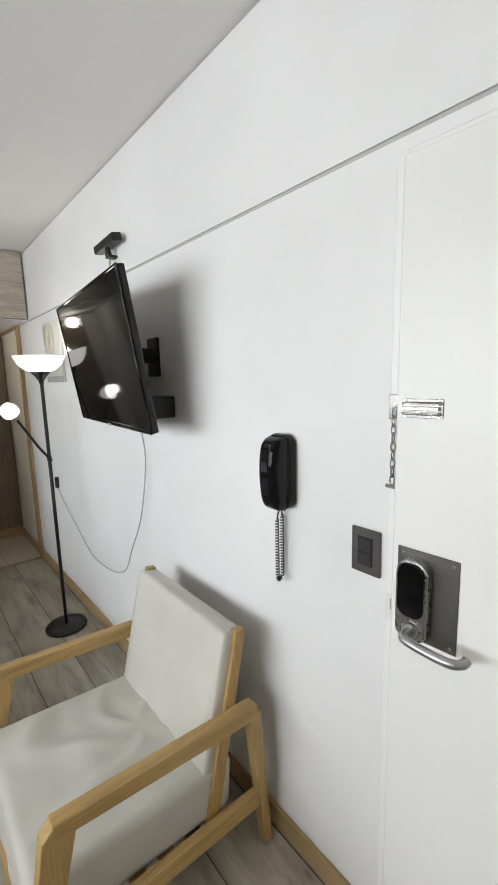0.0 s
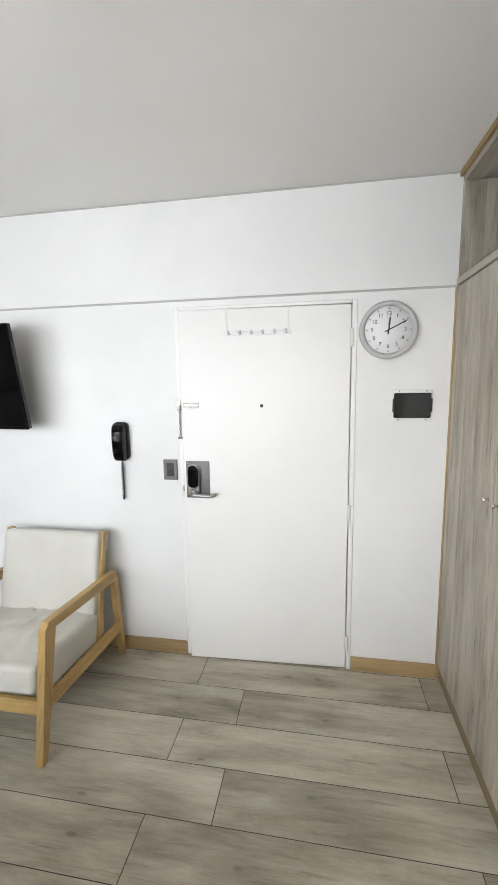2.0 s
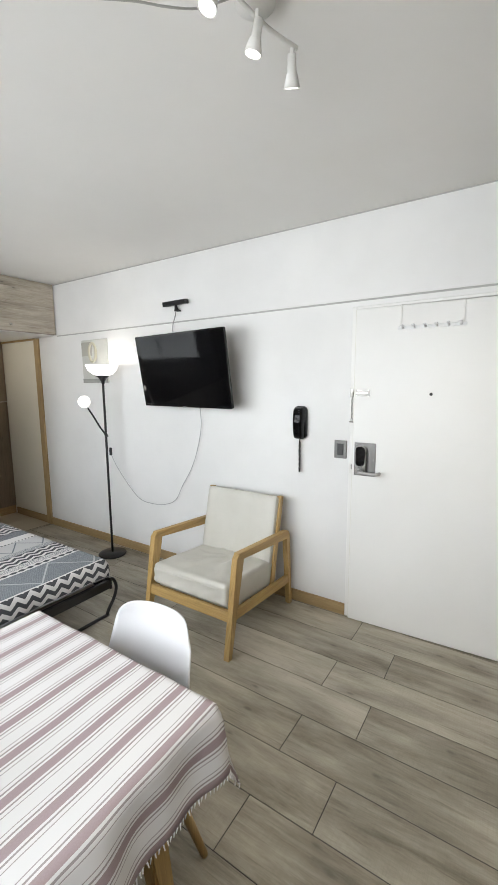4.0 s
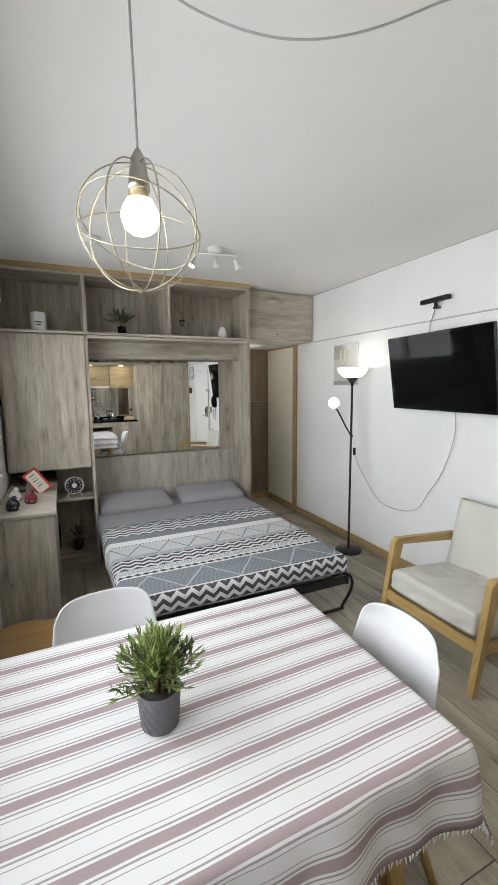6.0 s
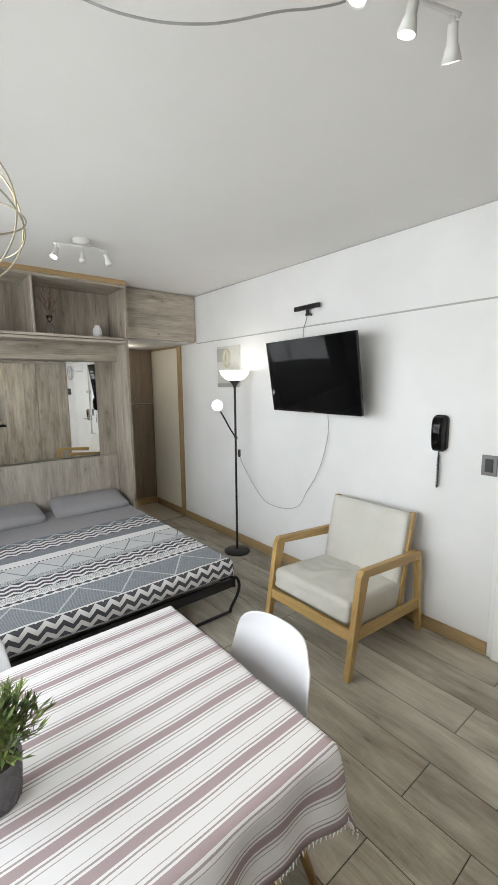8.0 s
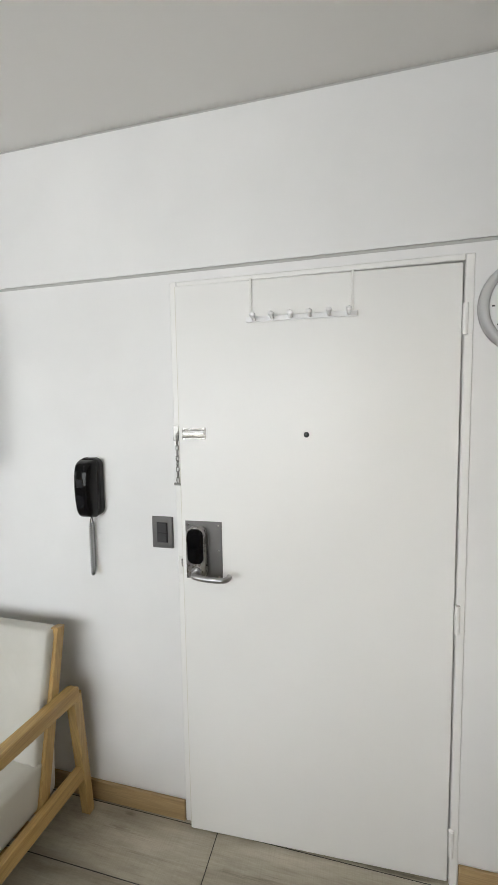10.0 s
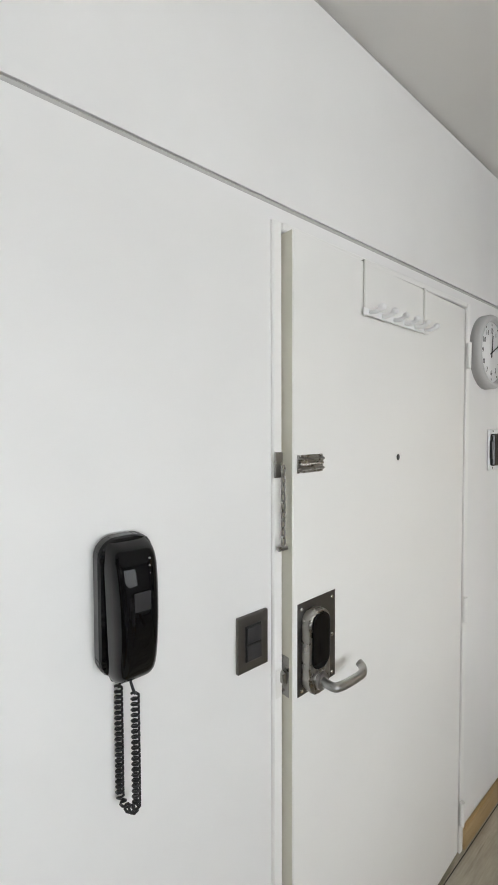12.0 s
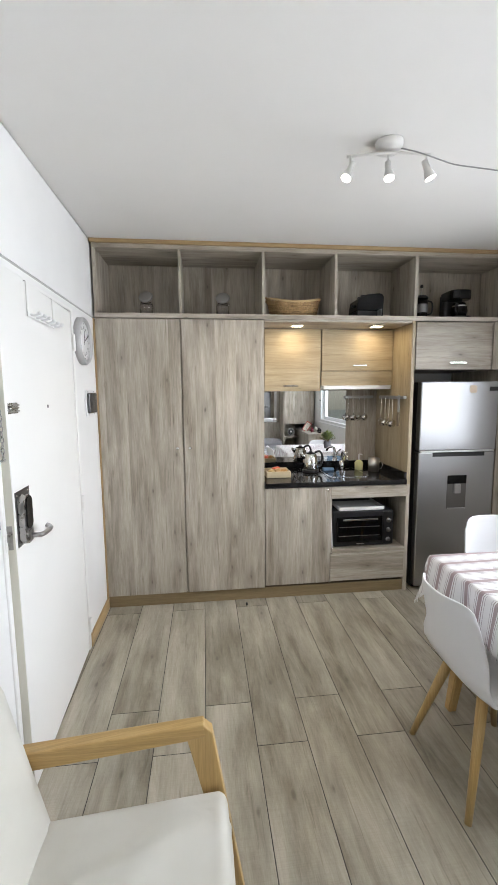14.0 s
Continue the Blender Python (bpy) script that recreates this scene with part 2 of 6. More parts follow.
def structure(name, bm, mat, label, category):
    return tagged(part(name, bm, mat), label, category, "", "structure")


def box(x0, x1, y0, y1, z0, z1, bev=0.0015, bm=None):
    b = bmesh.new()
    bmesh.ops.create_cube(b, size=1)
    for v in b.verts:
        v.co = Vector(((x0 + x1) / 2 + v.co.x * abs(x1 - x0), (y0 + y1) / 2 + v.co.y * abs(y1 - y0), (z0 + z1) / 2 + v.co.z * abs(z1 - z0)))
    if bev:
        bmesh.ops.bevel(b, geom=b.edges[:], offset=min(bev, 0.45 * min(abs(x1 - x0), abs(y1 - y0), abs(z1 - z0))), segments=1 if bev < 0.006 else 3, profile=0.5, affect="EDGES")
    return join(bm, b)


def join(bm, b):
    if bm is None:
        return b
    me = bpy.data.meshes.new("tmp")
    b.to_mesh(me)
    b.free()
    bm.from_mesh(me)
    bpy.data.meshes.remove(me)
    return bm


def boxes(rows, bev=0.0015):
    bm = bmesh.new()
    for r in rows:
        box(*r, bev=bev, bm=bm)
    return bm


def rod(p, q, r0, r1=None, seg=16, bm=None, caps=True):
    """A round bar from p to q."""
    p, q = Vector(p), Vector(q)
    d = q - p
    b = bmesh.new()
    bmesh.ops.create_cone(b, cap_ends=caps, segments=seg, radius1=r0, radius2=r0 if r1 is None else r1, depth=d.length)
    bmesh.ops.transform(b, matrix=Matrix.Translation((p + q) / 2) @ d.to_track_quat("Z", "Y").to_matrix().to_4x4(), verts=b.verts)
    return join(bm, b)


def tube(points, r, seg=10, bm=None, closed=False, steps=6):
    """A round wire along a smooth curve through the points."""
    pts = [Vector(p) for p in points]
    n = len(pts)
    line = []
    last = n if closed else n - 1
    for i in range(last):
        p0 = pts[(i - 1) % n] if closed or i > 0 else pts[0]
        p1, p2 = pts[i], pts[(i + 1) % n]
        p3 = pts[(i + 2) % n] if closed or i + 2 < n else pts[-1]
        for k in range(steps):
            t = k / steps
            line.append(0.5 * (2 * p1 + (p2 - p0) * t + (2 * p0 - 5 * p1 + 4 * p2 - p3) * t * t + (3 * p1 - p0 - 3 * p2 + p3) * t ** 3))
    if not closed:
        line.append(pts[-1])
    b = bmesh.new()
    rings = []
    side = None
    for i, p in enumerate(line):
        a = line[(i + 1) % len(line)] if closed or i + 1 < len(line) else p
        z = line[i - 1] if closed or i > 0 else p
        d = (a - z).normalized()
        if side is None:
            side = d.orthogonal().normalized()
        side = (side - d * side.dot(d)).normalized()
        up = d.cross(side)
        rings.append([b.verts.new(p + r * (math.cos(2 * math.pi * k / seg) * side + math.sin(2 * math.pi * k / seg) * up)) for k in range(seg)])
    m = len(rings)
    for i in range(m if closed else m - 1):
        r1, r2 = rings[i], rings[(i + 1) % m]
        for k in range(seg):
            b.faces.new((r1[k], r1[(k + 1) % seg], r2[(k + 1) % seg], r2[k]))
    if not closed:
        b.faces.new(rings[0][::-1])
        b.faces.new(rings[-1])
    for f in b.faces:
        f.smooth = True
    return join(bm, b)


def lathe(profile, at=(0, 0, 0), seg=28, bm=None):
    """A turned shape from (radius, height) pairs, upright at the place."""
    b = bmesh.new()
    rings = []
    for r, z in profile:
        if r < 1e-5:
            rings.append([b.verts.new((at[0], at[1], at[2] + z))])
        else:
            rings.append([b.verts.new((at[0] + r * math.cos(2 * math.pi * k / seg), at[1] + r * math.sin(2 * math.pi * k / seg), at[2] + z)) for k in range(seg)])
    for a, c in zip(rings, rings[1:]):
        for k in range(seg):
            k2 = (k + 1) % seg
            if len(a) == 1 and len(c) == 1:
                continue
            if len(a) == 1:
                b.faces.new((a[0], c[k2], c[k]))
            elif len(c) == 1:
                b.faces.new((a[k], a[k2], c[0]))
            else:
                b.faces.new((a[k], a[k2], c[k2], c[k]))
    for f in b.faces:
        f.smooth = True
    return join(bm, b)


def sheet(nu, nv, fn, thick=0.0, uv=None):
    """A bent sheet: fn(s, t) gives the place for s, t from 0 to 1; uv(s, t) its texture place."""
    b = bmesh.new()
    lay = b.loops.layers.uv.new("UVMap")
    g = [[b.verts.new(fn(i / nu, j / nv)) for j in range(nv + 1)] for i in range(nu + 1)]
    for i in range(nu):
        for j in range(nv):
            f = b.faces.new((g[i][j], g[i + 1][j], g[i + 1][j + 1], g[i][j + 1]))
            f.smooth = True
            if uv:
                for lp, (a, c) in zip(f.loops, ((i, j), (i + 1, j), (i + 1, j + 1), (i, j + 1))):
                    lp[lay].uv = uv(a / nu, c / nv)
    if thick:
        b.normal_update()
        bmesh.ops.solidify(b, geom=b.faces[:], thickness=thick)
        for f in b.faces:
            f.smooth = True
    return b


def plate(outline, axis, lo, hi, bm=None, bev=0.0):
    """A flat piece with the given outline in the plane across an axis, from lo to hi along it."""
    b = bmesh.new()
    def at(p, d):
        return {"x": (d, p[0], p[1]), "y": (p[0], d, p[1]), "z": (p[0], p[1], d)}[axis]
    low = [b.verts.new(at(p, lo)) for p in outline]
    high = [b.verts.new(at(p, hi)) for p in outline]
    n = len(outline)
    b.faces.new(low)
    b.faces.new(high[::-1])
    for k in range(n):
        b.faces.new((low[k], high[k], high[(k + 1) % n], low[(k + 1) % n]))
    bmesh.ops.recalc_face_normals(b, faces=b.faces[:])
    if bev:
        bmesh.ops.bevel(b, geom=b.edges[:], offset=bev, segments=2, profile=0.5, affect="EDGES")
    return join(bm, b)


def stroke(points, width, axis, lo, hi, bm=None, bev=0.0):
    """A straight flat bar between two points of a plane."""
    (a, b_), (c, d) = points
    dx, dy = c - a, d - b_
    ln = math.hypot(dx, dy)
    nx, ny = -dy / ln * width / 2, dx / ln * width / 2
    return plate([(a + nx, b_ + ny), (a - nx, b_ - ny), (c - nx, d - ny), (c + nx, d + ny)], axis, lo, hi, bm, bev)


def words(text, size, place, mat, parent, name="lettering"):
    cu = bpy.data.curves.new(name, "FONT")
    cu.body, cu.size, cu.align_x, cu.align_y, cu.extrude = text, size, "CENTER", "CENTER", 0.0004
    tmp = new(name + "_curve", cu)
    dg = bpy.context.evaluated_depsgraph_get()
    me = bpy.data.meshes.new_from_object(tmp.evaluated_get(dg))
    bpy.data.objects.remove(tmp)
    me.materials.clear()
    me.materials.append(mat)
    me.transform(place)
    ob = new(name, me)
    ob.parent = parent
    ob.location = -ORIGIN[parent.name]
    ORIGIN[ob.name] = Vector((0, 0, 0))
    return ob


# ---- the large structure ----
WX, CZ = 1.0, 2.555          # door wall, ceiling
WEST, SOUTH, NORTH = -2.05, -0.69, 5.62

structure("wall_east", boxes([
    (WX, 1.16, 1.345, 4.78, 0, 2.046), (WX, 1.16, SOUTH, 0.39, 0, 2.046), (WX, 1.16, 0.39, 1.345, 2.016, 2.046),
    (WX, 1.16, SOUTH, NORTH, 2.058, 2.545), (1.012, 1.16, SOUTH, NORTH, 2.046, 2.058), (1.012, 1.16, SOUTH, NORTH, 2.545, CZ + 0.1),
    (1.0, 1.16, 4.86, NORTH, 2.03, 2.046)], 0),
    WALL, "white painted wall, boarded below a thin shadow line", "wall")
structure("trim", boxes([(1.005, 1.0118, SOUTH, 4.46, 2.0465, 2.0575), (1.005, 1.0118, SOUTH, 4.46, 2.5455, 2.5549)], 0),
          GAP, "grey shadow line between wall boards", "trim")
structure("wall_south", box(WEST - 0.15, 1.16, SOUTH - 0.14, SOUTH, 0, CZ + 0.1, 0), WALL, "white painted wall behind the kitchen units", "wall")
structure("wall_north", box(WEST - 0.15, 1.16, NORTH, NORTH + 0.14, 0, CZ + 0.1, 0), WALL, "white painted wall behind the bed units", "wall")
W0, W1, WZ0, WZ1 = 0.42, 3.88, 0.96, 2.20
structure("wall_west", boxes([
    (WEST - 0.15, WEST, SOUTH, W0, 0, CZ + 0.1), (WEST - 0.15, WEST, W1, NORTH, 0, CZ + 0.1),
    (WEST - 0.15, WEST, W0, W1, 0, WZ0), (WEST - 0.15, WEST, W0, W1, WZ1, CZ + 0.1)], 0), WALL, "white painted wall with a wide window", "wall")
structure("ceiling", box(WEST - 0.15, 1.16, SOUTH - 0.14, NORTH + 0.14, CZ, CZ + 0.15, 0), CEIL, "plain white painted ceiling", "ceiling")

# window with two sashes
win = tagged(thing("window_1", (WEST - 0.06, (W0 + W1) / 2, WZ0), "white framed sliding window over the desk", "window"), kind="structure")
def ring_frame(y0, y1, z0, z1, x0, x1, w):
    return boxes([(x0, x1, y0, y0 + w, z0, z1), (x0, x1, y1 - w, y1, z0, z1), (x0, x1, y0 + w, y1 - w, z0, z0 + w), (x0, x1, y0 + w, y1 - w, z1 - w, z1)], 0.003)
part("window_frame", ring_frame(W0, W1, WZ0, WZ1, WEST - 0.10, WEST + 0.012, 0.045), PVC, win)
mid = (W0 + W1) / 2
for k, (y0, y1) in enumerate(((W0 + 0.045, mid + 0.03), (mid - 0.03, W1 - 0.045))):
    xo = WEST - 0.035 - 0.035 * k
    sash = part("sash", ring_frame(y0, y1, WZ0 + 0.045, WZ1 - 0.045, xo - 0.015, xo + 0.015, 0.06), PVC, win)
    pane = part("pane", box(xo - 0.003, xo + 0.003, y0 + 0.05, y1 - 0.05, WZ0 + 0.1, WZ1 - 0.1, 0), PANE, win)
    pane.visible_shadow = False
part("handle", boxes([(WEST - 0.02, WEST + 0.01, 3.842, 3.862, 1.32, 1.44), (WEST - 0.02, WEST + 0.03, 3.844, 3.860, 1.37, 1.39)], 0.003), BLACK, win, "black window handle")
part("window_sill", box(WEST - 0.08, WEST + 0.03, W0 - 0.03, W1 + 0.03, WZ0 - 0.03, WZ0 - 0.002, 0.004), PVC, win)
blind = thing("roller_blind", (-1.99, 2.7, 2.2), "white roller blind rolled up above the window", "blind")
part("roll", rod((-1.995, 0.38, 2.245), (-1.995, 4.08, 2.245), 0.034, seg=20), WHITE, blind, smooth=True)
part("bracket", box(-2.05, -1.955, 4.08, 4.09, 2.205, 2.285, 0.004), WHITE, blind)
part("hem_bar", box(-1.999, -1.991, 0.40, 4.06, 2.185, 2.205, 0.002), WHITE, blind)

# outside: ground far below the window
structure("ground", box(-300, 300, -300, 300, -12.2, -12.0, 0), painted("far_ground", (0.16, 0.17, 0.12), 0.9, 0.2), "far ground below the window", "ground")

# floor of wood-look tiles
floor = structure("floor", boxes([(WEST - 0.15, 1.16, SOUTH - 0.14, NORTH + 0.14, -0.12, -0.0015)], 0), GROUT, "grey-brown wood-look plank tile floor", "floor")

# skirting
for y0, y1 in ((1.347, 4.775), (-0.057, 0.388), (4.865, 5.52)):
    structure("baseboard", box(0.986, 0.9995, y0, y1, 0.0, 0.082, 0.003), PINE_Y, "golden pine skirting board", "baseboard")

# passage beside the bed
passage = tagged(thing("door_2", (1.0, 5.2, 0), "cream passage wall with a pine jamb", "door"), kind="structure")
part("door_jamb", boxes([(0.978, 1.03, 4.782, 4.858, 0, 2.05), (0.985, 1.03, 4.858, 5.6, 2.035, 2.055)], 0.003), PINE_Z, passage, "golden pine jamb")
# plain cream wall of the passage, built as a leaf; no door here
part("door_leaf", boxes([(1.004, 1.05, 4.86, 5.60, 0.0, 2.03)], 0.002), CREAM, passage)

# ---- entrance door ----
door = tagged(thing("door_1", (1.0, 0.42, 0), "cream painted entrance door standing slightly ajar", "door"), kind="structure")
part("door_frame", boxes([
    (0.992, 1.16, 1.318, 1.345, 0, 2.016), (0.992, 1.16, 0.39, 0.415, 0, 2.016), (0.992, 1.16, 0.415, 1.318, 1.998, 2.016),
    (1.045, 1.16, 1.295, 1.318, 0, 1.998), (1.045, 1.16, 0.415, 0.44, 0, 1.998), (1.045, 1.16, 0.44, 1.295, 1.975, 1.998)], 0.003), DOOR, door)
leaf = part("door_leaf", box(-0.001, 0.042, 0.0, 0.893, 0.006, 1.994, 0.002), DOOR, None)
edge = part("leaf_edge", box(0.001, 0.040, 0.8925, 0.8945, 0.008, 1.992, 0.0), DOOR_EDGE, leaf)
strike = part("latch", boxes([(0.009, 0.033, 0.894, 0.896, 0.985, 1.075)], 0.001), NICKEL, leaf, "steel latch plate")
part("latch_bolt", boxes([(0.013, 0.029, 0.896, 0.907, 1.015, 1.045)], 0.004), NICKEL, strike)
plate_ob = part("lock_plate", box(-0.0035, -0.001, 0.747, 0.880, 0.984, 1.192, 0.001), STEEL_DARK, leaf, "grey steel backing plate")
for y, z in ((0.760, 0.996), (0.868, 0.996), (0.760, 1.088), (0.760, 1.178), (0.868, 1.178)):
    part("screw", rod((-0.0035, y, z), (-0.006, y, z), 0.0045, 0.003, 12), CHROME, plate_ob)
def rounded(y0, y1, z0, z1, r, n=6):
    pts = []
    for cy, cz, a0 in ((y1 - r, z1 - r, 0), (y0 + r, z1 - r, 90), (y0 + r, z0 + r, 180), (y1 - r, z0 + r, 270)):
        for k in range(n + 1):
            a = radians(a0 + 90 * k / n)
            pts.append((cy + r * math.cos(a), cz + r * math.sin(a)))
    return pts
lock = part("lock_body", plate(rounded(0.800, 0.870, 0.990, 1.176, 0.028), "x", -0.030, -0.003, bev=0.004), NICKEL, leaf, "silver and black electronic lock body")
part("keypad", plate(rounded(0.806, 0.864, 1.048, 1.171, 0.023), "x", -0.034, -0.029, bev=0.002), GLOSS, lock, "glossy black keypad")
LZ = 1.018
lever = part("door_handle", tube([(-0.03, 0.833, LZ), (-0.062, 0.833, LZ), (-0.07, 0.819, LZ - 0.001), (-0.072, 0.783, LZ - 0.004), (-0.070, 0.735, LZ - 0.006), (-0.058, 0.715, LZ - 0.004), (-0.046, 0.711, LZ)], 0.0098), STEEL, leaf, "brushed steel lever handle")
part("rose", rod((-0.029, 0.833, LZ), (-0.036, 0.833, LZ), 0.02, 0.018, 24), STEEL, leaf)
bolt = part("chain_slide", boxes([(-0.0035, -0.001, 0.795, 0.882, 1.478, 1.518), (-0.013, -0.003, 0.797, 0.880, 1.484, 1.491), (-0.013, -0.003, 0.797, 0.880, 1.505, 1.512)], 0.0035), NICKEL, leaf, "chrome door chain slide")
part("bar", box(-0.012, -0.0034, 0.800, 0.878, 1.4935, 1.5025, 0.003), CHROME, bolt, "bright sliding bar")
for y, z in ((0.803, 1.481), (0.874, 1.481), (0.803, 1.515), (0.874, 1.515)):
    part("screw", rod((-0.0035, y, z), (-0.0055, y, z), 0.003, 0.002, 10), CHROME, bolt)
peep = part("peephole", lathe([(0.0, 0.003), (0.006, 0.003), (0.009, 0.0015), (0.009, 0.0)]), BLACK, leaf)
peep.rotation_euler = (0, radians(-90), 0)
peep.location = Vector((-0.001, 0.455, 1.493)) - ORIGIN[leaf.name]
leaf.location = (0, 0, 0)
# hang the leaf on its hinges
LEAF = pose(0.999, 0.420, 0, 0, 0, 2.1)
leaf.parent = door
leaf.matrix_basis = pose(-1.0, -0.42, 0) @ LEAF @ Matrix.Translation(ORIGIN[leaf.name])
for z in (0.16, 0.92, 1.83):
    part("hinge", rod((0.986, 0.414, z - 0.045), (0.986, 0.414, z + 0.045), 0.008, seg=12), DOOR, door)
keep = part("chain_keeper", boxes([(0.985, 0.992, 1.322, 1.345, 1.47, 1.525)], 0.002), NICKEL, door, "chrome chain keeper")
for k in range(9):
    z = 1.485 - 0.019 * k
    ring = [(0.979 + (0.005 * math.sin(a) if k % 2 else 0), 1.328 + (0 if k % 2 else 0.005 * math.sin(a)), z + 0.0125 * math.cos(a)) for a in [2 * math.pi * i / 10 for i in range(10)]]
    part("link", tube(ring, 0.0018, 6, closed=True, steps=2), NICKEL, keep)
part("chain_end", rod((0.979, 1.318, 1.318), (0.979, 1.342, 1.318), 0.005, seg=10), NICKEL, keep)


# ---- kitchen units along the south wall ----
def board_set(name, at, rows, mat, label, category, group=""):
    """A fixed unit of boards, each a part."""
    t = thing(name, at, label, category, group)
    for nm, r, mt in rows:
        part(nm, box(*r, bev=0.0012), mt or mat, t)
    return t


KB = SOUTH + 0.005
board_set("open_shelf_unit", (-0.5, -0.3, 2.04), [
    ("shelf_board", (WEST + 0.01, 0.986, -0.453, -0.0603, 2.0532, 2.0838), OAK_H),
    ("top_board", (WEST + 0.01, 0.986, -0.453, -0.0644, 2.4991, 2.5267), OAK_H),
    ("back_panel", (WEST + 0.01, 0.986, -0.4734, -0.454, 2.0532, 2.5267), OAK_V),
    ("side_panel", (0.9640, 0.986, -0.453, -0.0644, 2.0849, 2.498), OAK_V),
    ("divider", (0.4111, 0.4295, -0.453, -0.0684, 2.0849, 2.498), OAK_V),
    ("divider", (-0.1616, -0.1391, -0.453, -0.0654, 2.0849, 2.498), OAK_V),
    ("divider", (-0.673, -0.6546, -0.453, -0.0684, 2.0849, 2.498), OAK_V),
    ("divider", (-1.2703, -1.2457, -0.453, -0.0654, 2.0849, 2.498), OAK_V),
    ("side_panel", (WEST + 0.01, WEST + 0.03, -0.453, -0.0644, 2.0849, 2.498), OAK_V),
], OAK_H, "long grey oak open shelf above the kitchen, sparsely filled", "shelf")
structure("cornice", box(WEST + 0.005, 0.998, -0.3712, -0.0521, 2.5287, 2.553, 0.002), PINE_X, "golden pine strip under the ceiling", "trim")
structure("side_trim", box(0.9885, 0.9985, -0.1155, -0.0582, 0, 2.047, 0.002), PINE_Z, "golden pine strip against the wall", "trim")

tall = thing("tall_cabinet", (0.42, -0.3, 0), "two-door grey oak tall cabinet beside the entrance", "cabinet")
part("body", boxes([(-0.1514, 0.9879, KB, -0.0889, 0.0766, 2.0491)], 0.001), OAK_V, tall)
for x0, x1, kx in ((0.428, 0.986, 0.466), (-0.151, 0.420, 0.380)):
    d = part("door", box(x0, x1, -0.0869, -0.0644, 0.0896, 2.047, 0.0015), OAK_V, tall)
    part("knob", lathe([(0.0, 0.0), (0.006, 0.0), (0.005, 0.01), (0.010, 0.015), (0.010, 0.022), (0.0, 0.024)], seg=16), CHROME, d, "small chrome knob")
    k = d.children[0]
    k.rotation_euler = (radians(-90), 0, 0)
    k.location = Vector((kx, -0.052, 1.163)) - ORIGIN[d.name]
# recess shade comes from the darkened pine, not from the depth
structure("plinth", box(-1.2692, 0.998, -0.1666, -0.0766, 0, 0.0861, 0.002), PINE_SHADED, "golden pine plinth below the kitchen units, shade in its colour", "trim")

base = thing("base_cabinet", (-0.68, -0.3, 0.12), "grey oak kitchen base cabinet with an open oven bay", "cabinet")
part("side_panel", box(-1.2662, -1.2386, KB, -0.0644, 0, 0.8464, 0.001), OAK_V, base)
part("partition", box(-0.6658, -0.6485, KB, -0.0889, 0.0875, 0.8464, 0.001), OAK_V, base)
part("back_panel", box(-1.2375, -0.1555, KB, KB + 0.012, 0.0875, 0.8464, 0), OAK_V, base)
d = part("door", box(-0.6485, -0.1565, -0.0869, -0.0644, 0.1029, 0.8443, 0.0015), OAK_V, base)
k = part("knob", lathe([(0.0, 0.0), (0.006, 0.0), (0.005, 0.01), (0.010, 0.015), (0.010, 0.022), (0.0, 0.024)], seg=16), CHROME, d, "small chrome knob")
k.rotation_euler, k.location = (radians(-90), 0, 0), Vector((-0.620, -0.052, 0.829)) - ORIGIN[d.name]
part("rail_panel", box(-1.2375, -0.6525, -0.0869, -0.0644, 0.7543, 0.8443, 0.0015), OAK_H, base)
part("oven_shelf", box(-1.2375, -0.6669, KB + 0.013, -0.0664, 0.3279, 0.3534, 0.001), OAK_H, base)
part("lower_panel", box(-1.2375, -0.6525, -0.0869, -0.0644, 0.108, 0.3248, 0.0015), OAK_H, base)
top = thing("worktop", (-0.68, -0.3, 0.865), "polished black granite worktop with a sink", "worktop")
part("slab", boxes([(-1.2386, -0.1545, KB, -0.0521, 0.8505, 0.8873)], 0.003), GRANITE, top)
part("upstand", box(-1.238, -1.2191, KB, -0.0644, 0.8878, 0.9384, 0.002), GRANITE, top)
part("back_upstand", box(-1.2181, -0.1555, KB, KB + 0.02, 0.8878, 0.9384, 0.002), GRANITE, top)
SINKM = metal("sink_steel", (0.5, 0.5, 0.5), 0.22)
part("sink_rim", plate(rounded(-1.008, -0.681, -0.535, -0.187, 0.05), "z", 0.8875, 0.8904), SINKM, top, "steel sink rim")
part("sink_bowl", plate(rounded(-0.993, -0.697, -0.519, -0.202, 0.045), "z", 0.8906, 0.8912), GRANITE, top, "dark sink bowl")

structure("backsplash_mirror", box(-0.9624, -0.1555, KB + 0.0205, KB + 0.03, 0.9384, 1.5602, 0.001), MIRROR, "mirror backsplash above the worktop", "mirror")
structure("backsplash_panel", box(-1.2386, -0.9645, KB, KB + 0.028, 0.9384, 1.5705, 0.001), OAK_V, "grey oak panel beside the mirror", "panel")
structure("niche_side", box(-1.2662, -1.2396, KB, -0.0654, 0.8474, 2.0511, 0.001), HONEY_V, "honey oak side panel of the kitchen niche", "panel")
structure("niche_soffit", boxes([(-1.2375, -0.1555, -0.3712, -0.0654, 2.0368, 2.0521)], 0.001), OAK_H, "grey oak soffit with two lamps", "panel")

